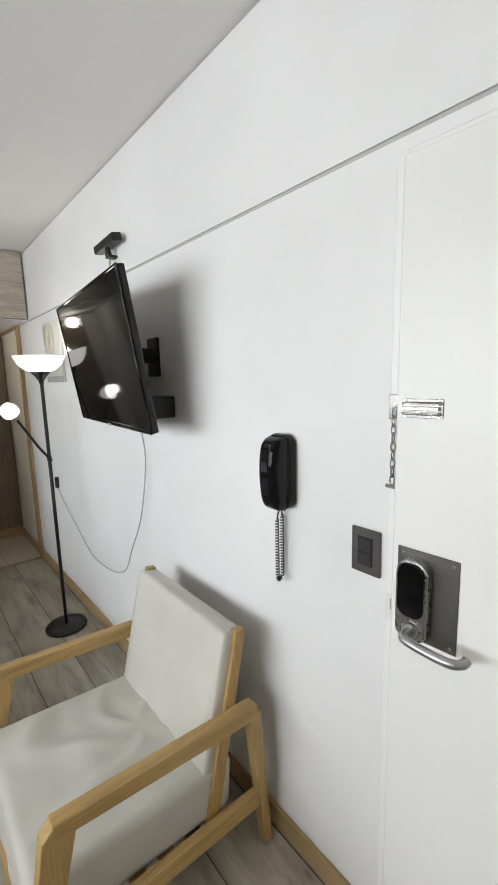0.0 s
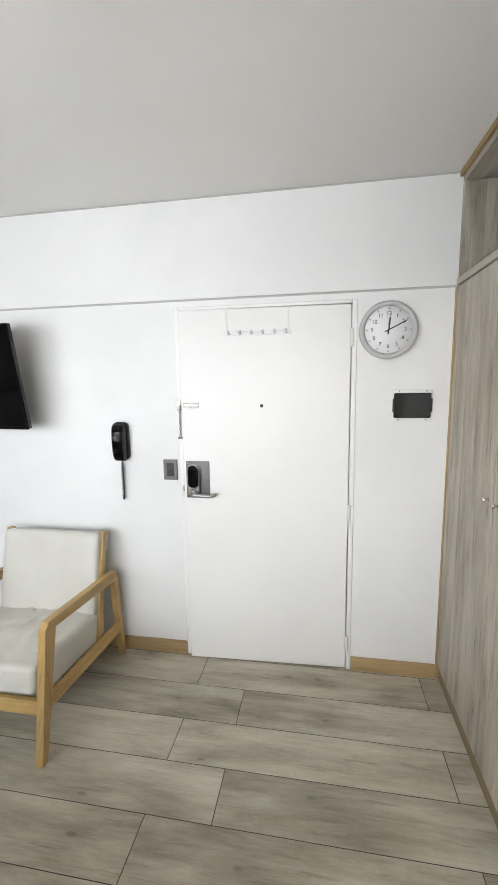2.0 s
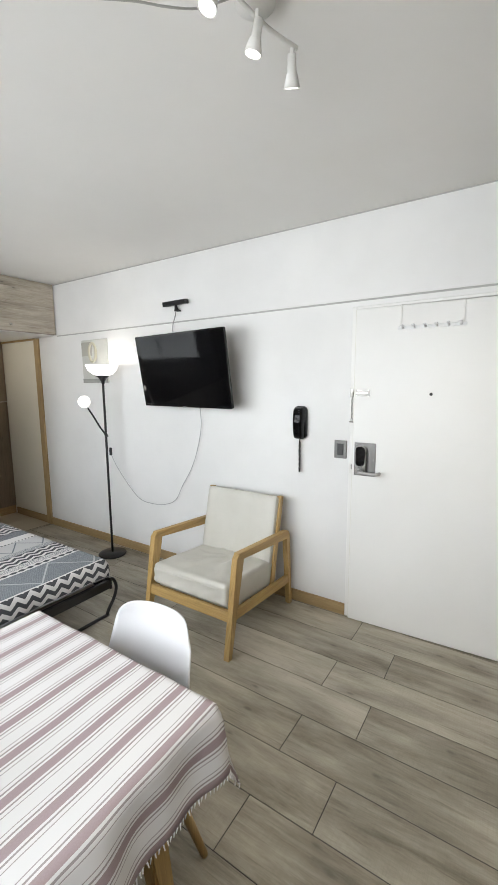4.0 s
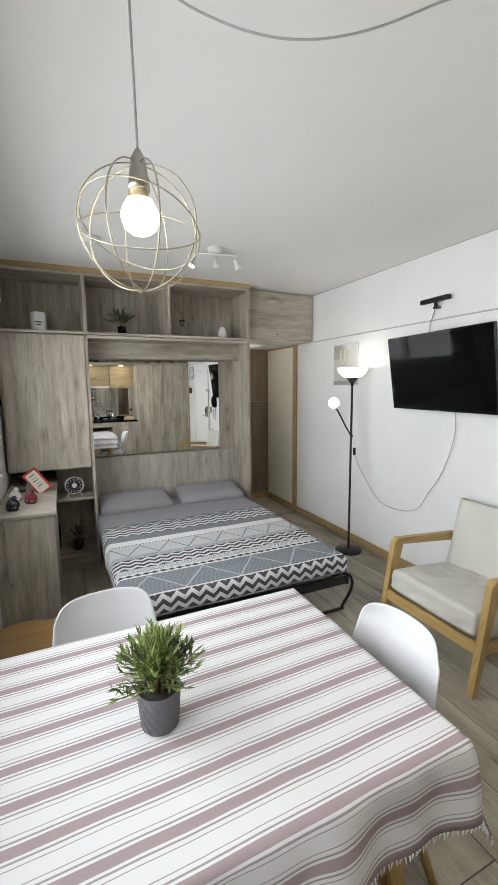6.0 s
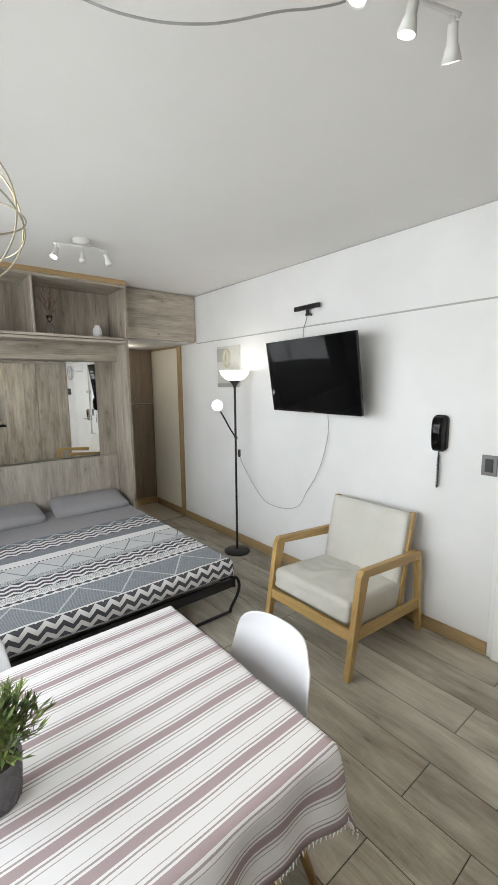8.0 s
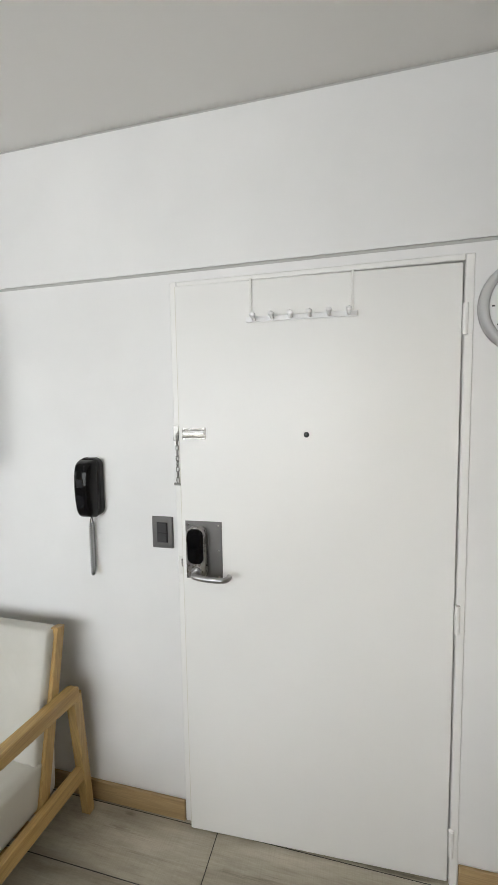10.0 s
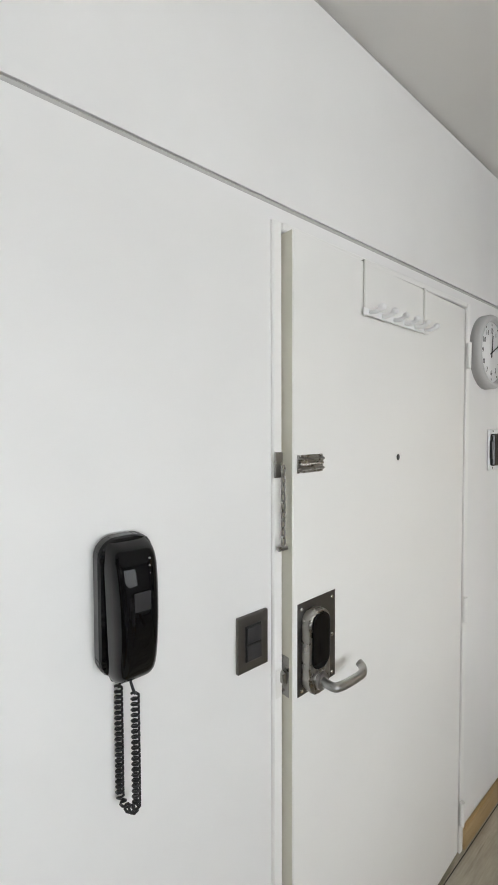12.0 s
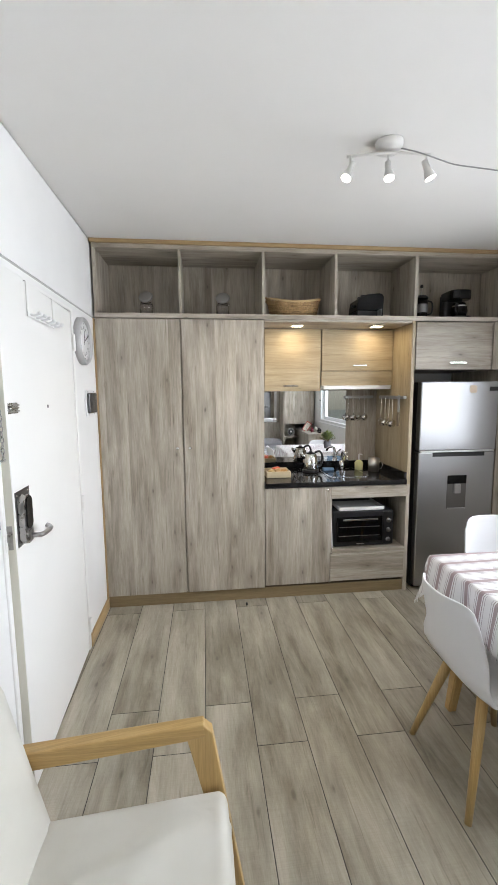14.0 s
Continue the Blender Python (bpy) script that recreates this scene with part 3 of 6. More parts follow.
for x0, x1, z0, hx in ((-0.646, -0.196, 1.555, -0.400), (-1.238, -0.653, 1.712, -0.957)):
    w = thing("wall_cabinet", ((x0 + x1) / 2, -0.45, z0), "honey oak wall cabinet lit from above", "cabinet", "kitchen wall cabinets")
    part("body", box(x0, x1, KB, -0.3834, z0, 2.0348, 0.001), OAK_H, w)
    d = part("door", box(x0 + 0.002, x1 - 0.002, -0.3814, -0.3609, z0, 2.0327, 0.0015), HONEY, w)
    part("handle", boxes([(hx - 0.058, hx + 0.058, -0.3425, -0.3364, z0 + 0.035, z0 + 0.047), (hx - 0.05, hx - 0.044, -0.3609, -0.3405, z0 + 0.038, z0 + 0.044), (hx + 0.044, hx + 0.05, -0.3609, -0.3405, z0 + 0.038, z0 + 0.044)], 0.002), CHROME, d, "slim chrome bar handle")
structure("cabinet_filler", box(-0.1954, -0.1555, KB, -0.3609, 1.5551, 2.0348, 0.001), HONEY, "honey oak filler strip", "panel")
hood = thing("cooker_hood", (-0.9, -0.45, 1.56), "slim built-in cooker hood under a wall cabinet", "hood")
part("cover", box(-1.2375, -0.6525, -0.3814, -0.3609, 1.597, 1.7075, 0.0015), HONEY, hood, "honey oak cover panel")
part("body", box(-1.2375, -0.6525, KB + 0.03, -0.3824, 1.5653, 1.7075, 0.002), WHITE, hood)
part("front_lip", box(-1.1209, -0.6607, -0.4018, -0.3323, 1.5664, 1.595, 0.003), WHITE, hood, "white front lip")
for x in (-0.420, -1.029):
    lp = thing("recessed_light", (x, -0.22, 2.03), "square recessed cabinet lamp, lit warm", "lamp", "niche lamps")
    part("trim_ring", boxes([(x - 0.045, x + 0.045, -0.2536, -0.1666, 2.0307, 2.0366)], 0.002), STEEL, lp)
    part("lens", box(x - 0.036, x + 0.036, -0.2443, -0.1748, 2.0284, 2.0305, 0.001), WARM_GLOW, lp, "glowing lens")
    area("cabinet_lamp", (x, -0.208, 2.022), (x, -0.23, 1.0), 0.07, 0.07, 1.2, (1.0, 0.80, 0.50))

over = thing("over_fridge_cabinet", (-1.55, -0.3, 1.70), "grey oak cabinet over the fridge", "cabinet")
part("body", box(-1.8777, -1.2703, KB, -0.0889, 1.7034, 2.0491, 0.001), OAK_H, over)
d = part("door", box(-1.8696, -1.2723, -0.0869, -0.0644, 1.7055, 2.045, 0.0015), OAK_H, over)
part("handle", boxes([(-1.6579, -1.5249, -0.0459, -0.0388, 1.7464, 1.7597), (-1.6425, -1.6364, -0.0644, -0.0439, 1.7494, 1.7566), (-1.5464, -1.5402, -0.0644, -0.0439, 1.7494, 1.7566)], 0.002), CHROME, d, "slim chrome bar handle")
structure("fridge_side", box(WEST + 0.002, -1.9493, KB, -0.0644, 0, 2.0511, 0.001), OAK_V, "grey oak panel beside the fridge", "panel")
structure("fridge_filler", box(-1.9473, -1.8798, KB, -0.0664, 1.7034, 2.0511, 0.001), OAK_V, "grey oak filler over the fridge", "panel")

fr = thing("fridge", (-1.56, -0.25, 0), "two-door brushed steel fridge freezer with water dispenser", "fridge")
part("body", box(-1.9207, -1.3132, KB + 0.03, -0.1001, 0.0146, 1.6134, 0.006), BLACK, fr, "black cabinet")
up = part("freezer_door", box(-1.9227, -1.3112, -0.095, -0.0337, 1.1021, 1.6155, 0.008), FRIDGE, fr)
lo = part("fridge_door", box(-1.9227, -1.3112, -0.095, -0.0337, 0.0401, 1.0877, 0.008), FRIDGE, fr)
part("grip", box(-1.8368, -1.4175, -0.0644, -0.0311, 1.055, 1.0872, 0.004), BLACK, lo, "black grip recess")
part("edge_strip", box(-1.9084, -1.3255, -0.0644, -0.0296, 1.0898, 1.1005, 0.002), WHITE, up)
disp = part("dispenser", plate(rounded(-1.699, -1.545, 0.650, 0.911, 0.012), "y", -0.0342, -0.0311), STEEL_DARK, lo, "water dispenser")
part("display", box(-1.6988, -1.5454, -0.0316, -0.0275, 0.8464, 0.9108, 0.003), GLOSS, disp)
part("spout", box(-1.6476, -1.5965, -0.0316, -0.0132, 0.7727, 0.8464, 0.006), STEEL, disp)
part("tray", box(-1.6937, -1.5505, -0.0316, -0.0173, 0.648, 0.6603, 0.003), STEEL, disp)
part("magnet", plate(rounded(-1.745, -1.689, 1.530, 1.586, 0.015), "y", -0.0337, -0.0306), painted("tan_magnet", (0.5, 0.4, 0.3), 0.6, 0.2), up, "small tan magnet")
part("sticker", boxes([(-1.9135, -1.8471, -0.0337, -0.0324, 1.5449, 1.5756)], 0), BLACK, up, "energy sticker")
for x in (-1.88, -1.35):
    part("foot", rod((x, -0.14, 0.0), (x, -0.14, 0.03), 0.02), BLACK, fr)

# ---- bed units along the north side ----
YF, YB = 4.26, 4.66
unit = board_set("bed_shelf_unit", (-0.9, 4.4, 2.0), [
    ("shelf_board", (-2.03, 0.135, YF, YB, 2.018, 2.040), OAK_H),
    ("lower_board", (-1.384, 0.118, YF, YB, 1.990, 2.012), OAK_H),
    ("top_board", (-2.03, 0.135, YF, YB, 2.490, 2.512), OAK_H),
    ("back_panel", (-2.03, 0.135, YB, YB + 0.015, 2.018, 2.512), OAK_V),
    ("side_panel", (-2.03, -2.008, YF, YB, 2.041, 2.489), OAK_V),
    ("divider", (-1.392, -1.362, YF, YB, 2.041, 2.489), OAK_V),
    ("divider", (-0.668, -0.648, YF + 0.01, YB, 2.041, 2.489), OAK_V),
    ("side_panel", (0.110, 0.134, YF, YB, 2.041, 2.489), OAK_V),
], OAK_H, "grey oak open shelf above the bed, sparsely decorated", "shelf")
structure("cornice", box(-2.04, 0.137, YF - 0.004, YB, 2.514, 2.556, 0.002), PINE_X, "golden pine strip under the ceiling", "trim")
wr = thing("wall_wardrobe", (-1.7, 4.45, 0.89), "grey oak wall cabinet with one tall door", "cabinet")
part("body", box(-2.03, -1.392, YF + 0.022, 4.9, 0.892, 2.016, 0.001), OAK_V, wr)
d = part("door", box(-2.012, -1.396, YF, YF + 0.02, 0.890, 2.006, 0.0015), OAK_V, wr)
k = part("knob", lathe([(0.0, 0.0), (0.006, 0.0), (0.005, 0.01), (0.010, 0.015), (0.010, 0.022), (0.0, 0.024)], seg=16), CHROME, d, "small chrome knob")
k.rotation_euler, k.location = (radians(90), 0, 0), Vector((-1.465, 4.248, 1.06)) - ORIGIN[d.name]
structure("bed_side_panel", box(-1.390, -1.366, YF, 4.68, 0.0, 2.016, 0.001), OAK_V, "grey oak upright panel beside the bed", "panel")
structure("bed_side_panel", box(0.110, 0.134, YF, 4.68, 0.0, 2.016, 0.001), OAK_V, "grey oak upright panel beside the bed", "panel")
# white was picked here to bounce light into the passage
structure("passage_panel", box(0.110, 0.134, 4.681, NORTH, 0.0, 2.56, 0.001), WALL, "white panel along the passage", "panel")
structure("niche_back", boxes([(-1.366, 0.110, 4.68, 4.70, 0.0, 1.99)], 0), OAK_V, "grey oak back panel of the bed niche", "panel")
structure("niche_header", box(-1.365, 0.109, 4.50, 4.679, 1.84, 1.988, 0.001), OAK_H, "grey oak header above the bed mirror", "panel")
structure("bed_mirror", box(-1.352, -0.052, 4.672, 4.678, 0.80, 1.838, 0.0), MIRROR, "wide wall mirror above the headboard", "mirror")
hb = thing("headboard", (-0.63, 4.62, 0.3), "pale grey oak headboard behind the pillows", "headboard")
PALE = wood("pale_grey_oak", (0.27, 0.24, 0.20), (0.44, 0.40, 0.345), (0.56, 0.52, 0.46), "z", 15.0, 2.2, 0.5, 0.8, contrast=0.95, strip=0.145)
part("panel", box(-1.36, 0.105, 4.60, 4.625, 0.12, 0.897, 0.002), PALE, hb)
part("top_edge", box(-1.36, 0.105, 4.599, 4.626, 0.8975, 0.905, 0.001), PALE, hb, "pale edge banding")

low = thing("corner_shelf_unit", (-1.54, 4.5, 0), "open grey oak corner shelf under the wardrobe", "shelf")
for nm, r in (("shelf_board", (-1.688, -1.392, 4.27, 4.62, 0.600, 0.622)), ("lower_board", (-1.688, -1.392, 4.27, 4.62, 0.085, 0.107)),
              ("back_panel", (-1.688, -1.392, 4.62, 4.64, 0.0, 0.888)), ("kick_board", (-1.688, -1.392, 4.29, 4.31, 0.0, 0.084))):
    part(nm, box(*r, bev=0.001), OAK_V if "panel" in nm else OAK_H, low)
desk = thing("low_cabinet", (-1.87, 4.1, 0), "grey oak low cabinet under the window with trinkets", "cabinet")
part("top", box(-2.046, -1.680, 3.43, 4.88, 0.735, 0.757, 0.002), PALE, desk, "pale oak top")
part("end_panel", box(-2.046, -1.692, 3.45, 3.47, 0.0, 0.734, 0.001), OAK_V, desk)
part("body", box(-2.046, -1.712, 3.471, 4.88, 0.05, 0.734, 0.001), OAK_V, desk)
for y0, y1 in ((3.475, 3.87), (3.874, 4.262)):
    part("door", box(-1.710, -1.692, y0, y1, 0.06, 0.728, 0.0015), OAK_V, desk)
upc = thing("bridge_cabinet", (0.56, 4.8, 2.06), "grey oak bridge cabinet over the passage", "cabinet")
part("body", box(0.136, 0.985, 4.468, 5.0, 2.064, 2.5495, 0.001), OAK_H, upc)
d = part("door", box(0.137, 0.988, 4.446, 4.466, 2.066, 2.5495, 0.0015), OAK_H, upc)
k = part("knob", lathe([(0.0, 0.0), (0.006, 0.0), (0.005, 0.01), (0.010, 0.015), (0.010, 0.022), (0.0, 0.024)], seg=16), CHROME, d, "small chrome knob")
k.rotation_euler, k.location = (radians(90), 0, 0), Vector((0.54, 4.434, 2.12)) - ORIGIN[d.name]
# white like the side panel, added brightness for the passage below
structure("passage_soffit", box(0.136, 0.998, 4.50, NORTH, 2.058, 2.0635, 0), WALL, "white soffit over the passage", "panel")
far = thing("passage_cabinet", (0.56, 5.58, 0), "narrow brown oak cabinet at the passage end", "cabinet")
part("kick_board", box(0.136, 0.998, 5.565, NORTH, 0.0, 0.095, 0.001), PINE_X, far)
for z0, z1, kz in ((0.10, 1.362, 1.32), (1.368, 2.055, 1.42)):
    d = part("door", box(0.30, 0.996, 5.55, 5.575, z0, z1, 0.0015), BROWN_V, far)
    part("knob", lathe([(0.0, 0.0), (0.008, 0.0), (0.008, 0.014), (0.0, 0.015)], at=(0.745, 5.54, kz), seg=12), CHROME, d)


# ---- the room's large things ----
def drape(u, v, x0, x1, y0, y1, z, wave=0.012, freq=17.0, flare=0.16, r=0.012):
    """Where a point of a cloth lies that covers a rectangle and hangs over its edges."""
    eu = (u - x1) if u > x1 else (u - x0) if u < x0 else 0.0
    ev = (v - y1) if v > y1 else (v - y0) if v < y0 else 0.0
    x, y = min(max(u, x0), x1), min(max(v, y0), y1)
    au, av = abs(eu), abs(ev)
    drop = math.hypot(au, av)
    if drop == 0:
        return Vector((x, y, z + 0.0016 * noise.noise((u * 5, v * 5, 1.3))))
    out = r * min(1.0, drop / (1.4 * r)) + flare * max(0.0, drop - r)
    fold = wave * min(1.0, drop / 0.1)
    dx, dy = eu / drop, ev / drop
    if au > 0 and av > 0:
        k = min(au, av) / drop
        out += 0.10 * k * drop
    out += fold * (math.sin(freq * (u if av > au else v) + 1.7) + 0.6 * math.sin(2.3 * freq * (u if av > au else v)))
    down = max(0.0, drop - 0.45 * r) if drop > r else drop * drop / (1.8 * r)
    return Vector((x + dx * out, y + dy * out, z - down * 0.985))


def covering(name, x0, x1, y0, y1, z, du0, du1, dv0, dv1, mat, parent, nu, nv, thick=0.0015, **kw):
    U = lambda s: x0 - du0 + s * (x1 - x0 + du0 + du1)
    V = lambda t: y0 - dv0 + t * (y1 - y0 + dv0 + dv1)
    b = sheet(nu, nv, lambda s, t: drape(U(s), V(t), x0, x1, y0, y1, z, **kw), thick, lambda s, t: (U(s), V(t)))
    return part(name, b, mat, parent)


def band_mask(m, v, lo, hi):
    a = maths(m, "GREATER_THAN", v, lo)
    b = maths(m, "LESS_THAN", v, hi)
    return maths(m, "MULTIPLY", a, b)


def uv_of(m):
    tc = m.node_tree.nodes.new("ShaderNodeTexCoord")
    sp = m.node_tree.nodes.new("ShaderNodeSeparateXYZ")
    link(m, tc.outputs["UV"], sp.inputs[0])
    return sp.outputs[0], sp.outputs[1], tc.outputs["UV"]


def weave(m, uv, scale=900.0, strength=0.15):
    n = node(m, "ShaderNodeTexNoise", Scale=scale, Detail=2.0)
    link(m, uv, n.inputs["Vector"])
    bump(m, n.outputs[0], strength, 0.001)


def striped_cloth():
    m = material("striped_cotton", (0.8, 0.8, 0.8), 0.85)
    u, v, uv = uv_of(m)
    wob = noise_tex(m, uv, 6.0, 2.0)
    vv = maths(m, "ADD", v, maths(m, "MULTIPLY", wob, 0.006))
    ph = maths(m, "PINGPONG", maths(m, "SUBTRACT", maths(m, "SUBTRACT", vv, maths(m, "MULTIPLY", u, 0.0174)), -0.7290), 0.04518)
    col = (0.66, 0.65, 0.65)
    col = mix(m, maths(m, "LESS_THAN", ph, 0.0108), col, (0.30, 0.222, 0.232))
    for lo, hi, c in ((0.0160, 0.0200, (0.27, 0.235, 0.24)), (0.0275, 0.0297, (0.30, 0.265, 0.27))):
        col = mix(m, band_mask(m, ph, lo, hi), col, c)
    col = mix(m, maths(m, "MULTIPLY", noise_tex(m, uv, 300.0, 2.0), 0.14), col, (0.75, 0.75, 0.75))
    link(m, col, principled(m).inputs["Base Color"])
    weave(m, uv)
    return m


def bed_cover_cloth():
    m = material("patterned_bed_cover", (0.5, 0.5, 0.5), 0.9)
    u, v, uv = uv_of(m)
    wob = maths(m, "MULTIPLY", noise_tex(m, uv, 4.0, 2.0), 0.02)
    v = maths(m, "SUBTRACT", maths(m, "ADD", v, wob), 2.63)
    white, ink, blue, pale, grey = (0.68, 0.68, 0.67), (0.030, 0.034, 0.042), (0.125, 0.150, 0.175), (0.50, 0.51, 0.52), (0.26, 0.255, 0.27)
    def zig(period, height, repeat, offset, duty):
        tri = maths(m, "PINGPONG", u, period / 2)
        w = maths(m, "ADD", maths(m, "SUBTRACT", v, offset), maths(m, "MULTIPLY", tri, height / (period / 2)))
        ph = maths(m, "MODULO", maths(m, "ADD", w, 10 * repeat), repeat)
        return maths(m, "LESS_THAN", ph, repeat * duty)
    def lines(period, duty):
        return maths(m, "LESS_THAN", maths(m, "MODULO", maths(m, "ADD", v, 5.0), period), period * duty)
    def dots(step, offset, half):
        a = maths(m, "PINGPONG", u, step / 2)
        b = maths(m, "ABSOLUTE", maths(m, "SUBTRACT", v, offset))
        return maths(m, "LESS_THAN", maths(m, "ADD", maths(m, "MULTIPLY", a, 0.55), b), half)
    def diamonds(period, offset, span, width):
        tri = maths(m, "MULTIPLY", maths(m, "PINGPONG", u, period / 2), span / (period / 2))
        d1 = maths(m, "ABSOLUTE", maths(m, "SUBTRACT", maths(m, "SUBTRACT", v, offset), tri))
        return maths(m, "LESS_THAN", d1, width)
    speck = maths(m, "GREATER_THAN", noise_tex(m, uv, 160.0, 1.0), 0.52)
    bands = [
        (-0.30, -0.120, grey, None, None), (-0.120, -0.105, white, None, None),
        (-0.105, 0.005, white, zig(0.083, 0.034, 0.055, -0.105, 0.50), ink),
        (0.005, 0.018, white, None, None), (0.018, 0.258, blue, lines(0.012, 0.34), (0.30, 0.32, 0.34)),
        (0.258, 0.269, white, None, None), (0.269, 0.306, white, dots(0.052, 0.287, 0.017), ink), (0.306, 0.314, white, None, None),
        (0.314, 0.378, white, speck, blue), (0.378, 0.530, white, zig(0.082, 0.026, 0.050, 0.378, 0.56), ink),
        (0.530, 0.590, pale, speck, blue), (0.590, 0.775, pale, diamonds(0.21, 0.60, 0.16, 0.008), blue),
        (0.775, 0.790, white, maths(m, "LESS_THAN", maths(m, "PINGPONG", u, 0.012), 0.006), ink),
        (0.790, 0.877, white, None, None), (0.877, 0.985, blue, lines(0.01, 0.3), grey),
        (0.985, 1.175, white, zig(0.09, 0.030, 0.056, 0.985, 0.5), (0.06, 0.065, 0.075)),
        (1.175, 1.255, blue, diamonds(0.16, 1.18, 0.065, 0.008), pale), (1.255, 1.27, grey, None, None),
    ]
    stripe = lines(0.022, 0.16)
    col = mix(m, maths(m, "MULTIPLY", stripe, 0.35), grey, (0.19, 0.19, 0.20))
    for lo, hi, base_c, mask, ink_c in bands:
        c = base_c if mask is None else mix(m, mask, base_c, ink_c)
        col = mix(m, band_mask(m, v, lo, hi), col, c)
    big = diamonds(0.34, 0.022, 0.225, 0.008)
    col = mix(m, maths(m, "MULTIPLY", big, band_mask(m, v, 0.02, 0.257)), col, (0.46, 0.48, 0.49))
    link(m, mix(m, maths(m, "MULTIPLY", noise_tex(m, uv, 260.0, 2.0), 0.22), col, (0.34, 0.34, 0.35)), principled(m).inputs["Base Color"])
    n1 = noise_tex(m, uv, 7.0, 3.0, 0.5, 1.0)
    bump(m, n1, 0.5, 0.02)
    return m


def fabric(name, colour, scale=500.0, wrinkle=0.25):
    m = material(name, colour, 0.9)
    v, _ = coords(m, (1, 1, 1))
    n = noise_tex(m, v, 6.0, 3.0, 0.5, 0.8)
    fine = noise_tex(m, v, scale, 2.0)
    link(m, ramp(m, fine, [(0.3, tuple(c * 0.88 for c in colour)), (0.7, tuple(c * 1.1 for c in colour))]), principled(m).inputs["Base Color"])
    bump(m, maths(m, "ADD", n, maths(m, "MULTIPLY", fine, 0.05)), wrinkle, 0.02)
    return m


STRIPED = striped_cloth()
COVER = bed_cover_cloth()
GREY_LINEN = fabric("grey_bed_linen", (0.285, 0.28, 0.295))
LEATHER = material("cream_faux_leather", (0.56, 0.545, 0.49), 0.42)
v_, _ = coords(LEATHER, (1, 1, 1))
crease = noise_tex(LEATHER, v_, 5.0, 2.0, 0.45, 1.6)
pore = noise_tex(LEATHER, v_, 420.0, 2.0)
link(LEATHER, ramp(LEATHER, noise_tex(LEATHER, v_, 3.0, 4.0), [(0.3, (0.52, 0.505, 0.45)), (0.7, (0.60, 0.585, 0.53))]), principled(LEATHER).inputs["Base Color"])
bump(LEATHER, maths(LEATHER, "ADD", crease, maths(LEATHER, "MULTIPLY", pore, 0.02)), 0.22, 0.02)


def cushion(x0, x1, y0, y1, z0, z1, edge=0.03, puff=0.012, n=14, crumple=0.0, seed=0.0):
    """A stuffed box with rounded edges and slightly domed faces."""
    b = bmesh.new()
    bmesh.ops.create_cube(b, size=2)
    bmesh.ops.subdivide_edges(b, edges=b.edges[:], cuts=n, use_grid_fill=True)
    h = Vector(((x1 - x0) / 2, (y1 - y0) / 2, (z1 - z0) / 2))
    c = Vector(((x0 + x1) / 2, (y0 + y1) / 2, (z0 + z1) / 2))
    for v in b.verts:
        p = Vector(v.co)
        q = Vector([p[i] * h[i] for i in range(3)])
        inner = Vector([max(-(h[i] - edge), min(h[i] - edge, q[i])) for i in range(3)])
        d = q - inner
        if d.length > 1e-6:
            q = inner + d.normalized() * min(edge, d.length if sum(abs(t) > 1e-6 for t in d) == 1 else edge)
        dome = (1 - p.x * p.x) * (1 - p.y * p.y) if abs(p.z) > 0.99 else 0
        q.z += math.copysign(puff * dome, p.z) if dome else 0
        if crumple and p.z > 0.9:
            q.z += crumple * noise.noise((q.x * 9 + seed, q.y * 9, seed)) * dome ** 0.5
        v.co = c + q
    for f in b.faces:
        f.smooth = True
    return b


# bed with its cover
bed = thing("wall_bed", (-0.65, 3.6, 0), "fold-down double bed on a black metal frame", "bed")
BX0, BX1, BY0, BY1, BZ = -1.345, 0.055, 2.64, 4.58, 0.448
part("mattress", cushion(BX0 + 0.012, BX1 - 0.012, BY0 + 0.012, BY1, 0.285, BZ - 0.014, 0.04, 0.0, 10), fabric("mattress_ticking", (0.45, 0.45, 0.46)), bed)
part("base_panel", box(-1.362, 0.085, 2.66, 4.59, 0.205, 0.225, 0.002), OAK_Y, bed, "oak underside panel")
part("foot_rail", box(-1.36, 0.10, 2.625, 2.655, 0.226, 0.285, 0.004), BLACK_METAL, bed)
for x0, x1 in ((-1.362, -1.335), (0.072, 0.10)):
    part("side_rail", box(x0, x1, 2.656, 4.58, 0.226, 0.283, 0.004), BLACK_METAL, bed)
part("corner_plate", box(0.095, 0.112, 2.62, 2.70, 0.222, 0.30, 0.006), BLACK_METAL, bed)
part("leg", tube([(0.105, 2.66, 0.285), (0.15, 2.66, 0.262), (0.172, 2.66, 0.20), (0.155, 2.665, 0.13), (0.118, 2.68, 0.055), (0.108, 2.69, 0.014)], 0.011), BLACK_METAL, bed)
part("leg", tube([(-1.30, 2.69, 0.21), (-1.30, 2.69, 0.014)], 0.011), BLACK_METAL, bed)
part("floor_bar", tube([(-1.30, 2.69, 0.013), (0.12, 2.69, 0.013)], 0.0115), BLACK_METAL, bed)
cover = thing("bed_cover", (-0.65, 3.4, 0.45), "blue-grey and white zigzag patterned bed cover", "bedding")
covering("cover", BX0, BX1, BY0, 4.56, BZ, 0.15, 0.06, 0.13, 0.0, COVER, cover, 70, 90, 0.004, wave=0.004, freq=9.0, flare=0.05, r=0.035)
hem_line = [drape(BX0 - 0.13 + (BX1 - BX0 + 0.17) * k / 40, BY0 - 0.13, BX0, BX1, BY0, 4.56, BZ, 0.004, 9.0, 0.05, 0.035) for k in range(41)]
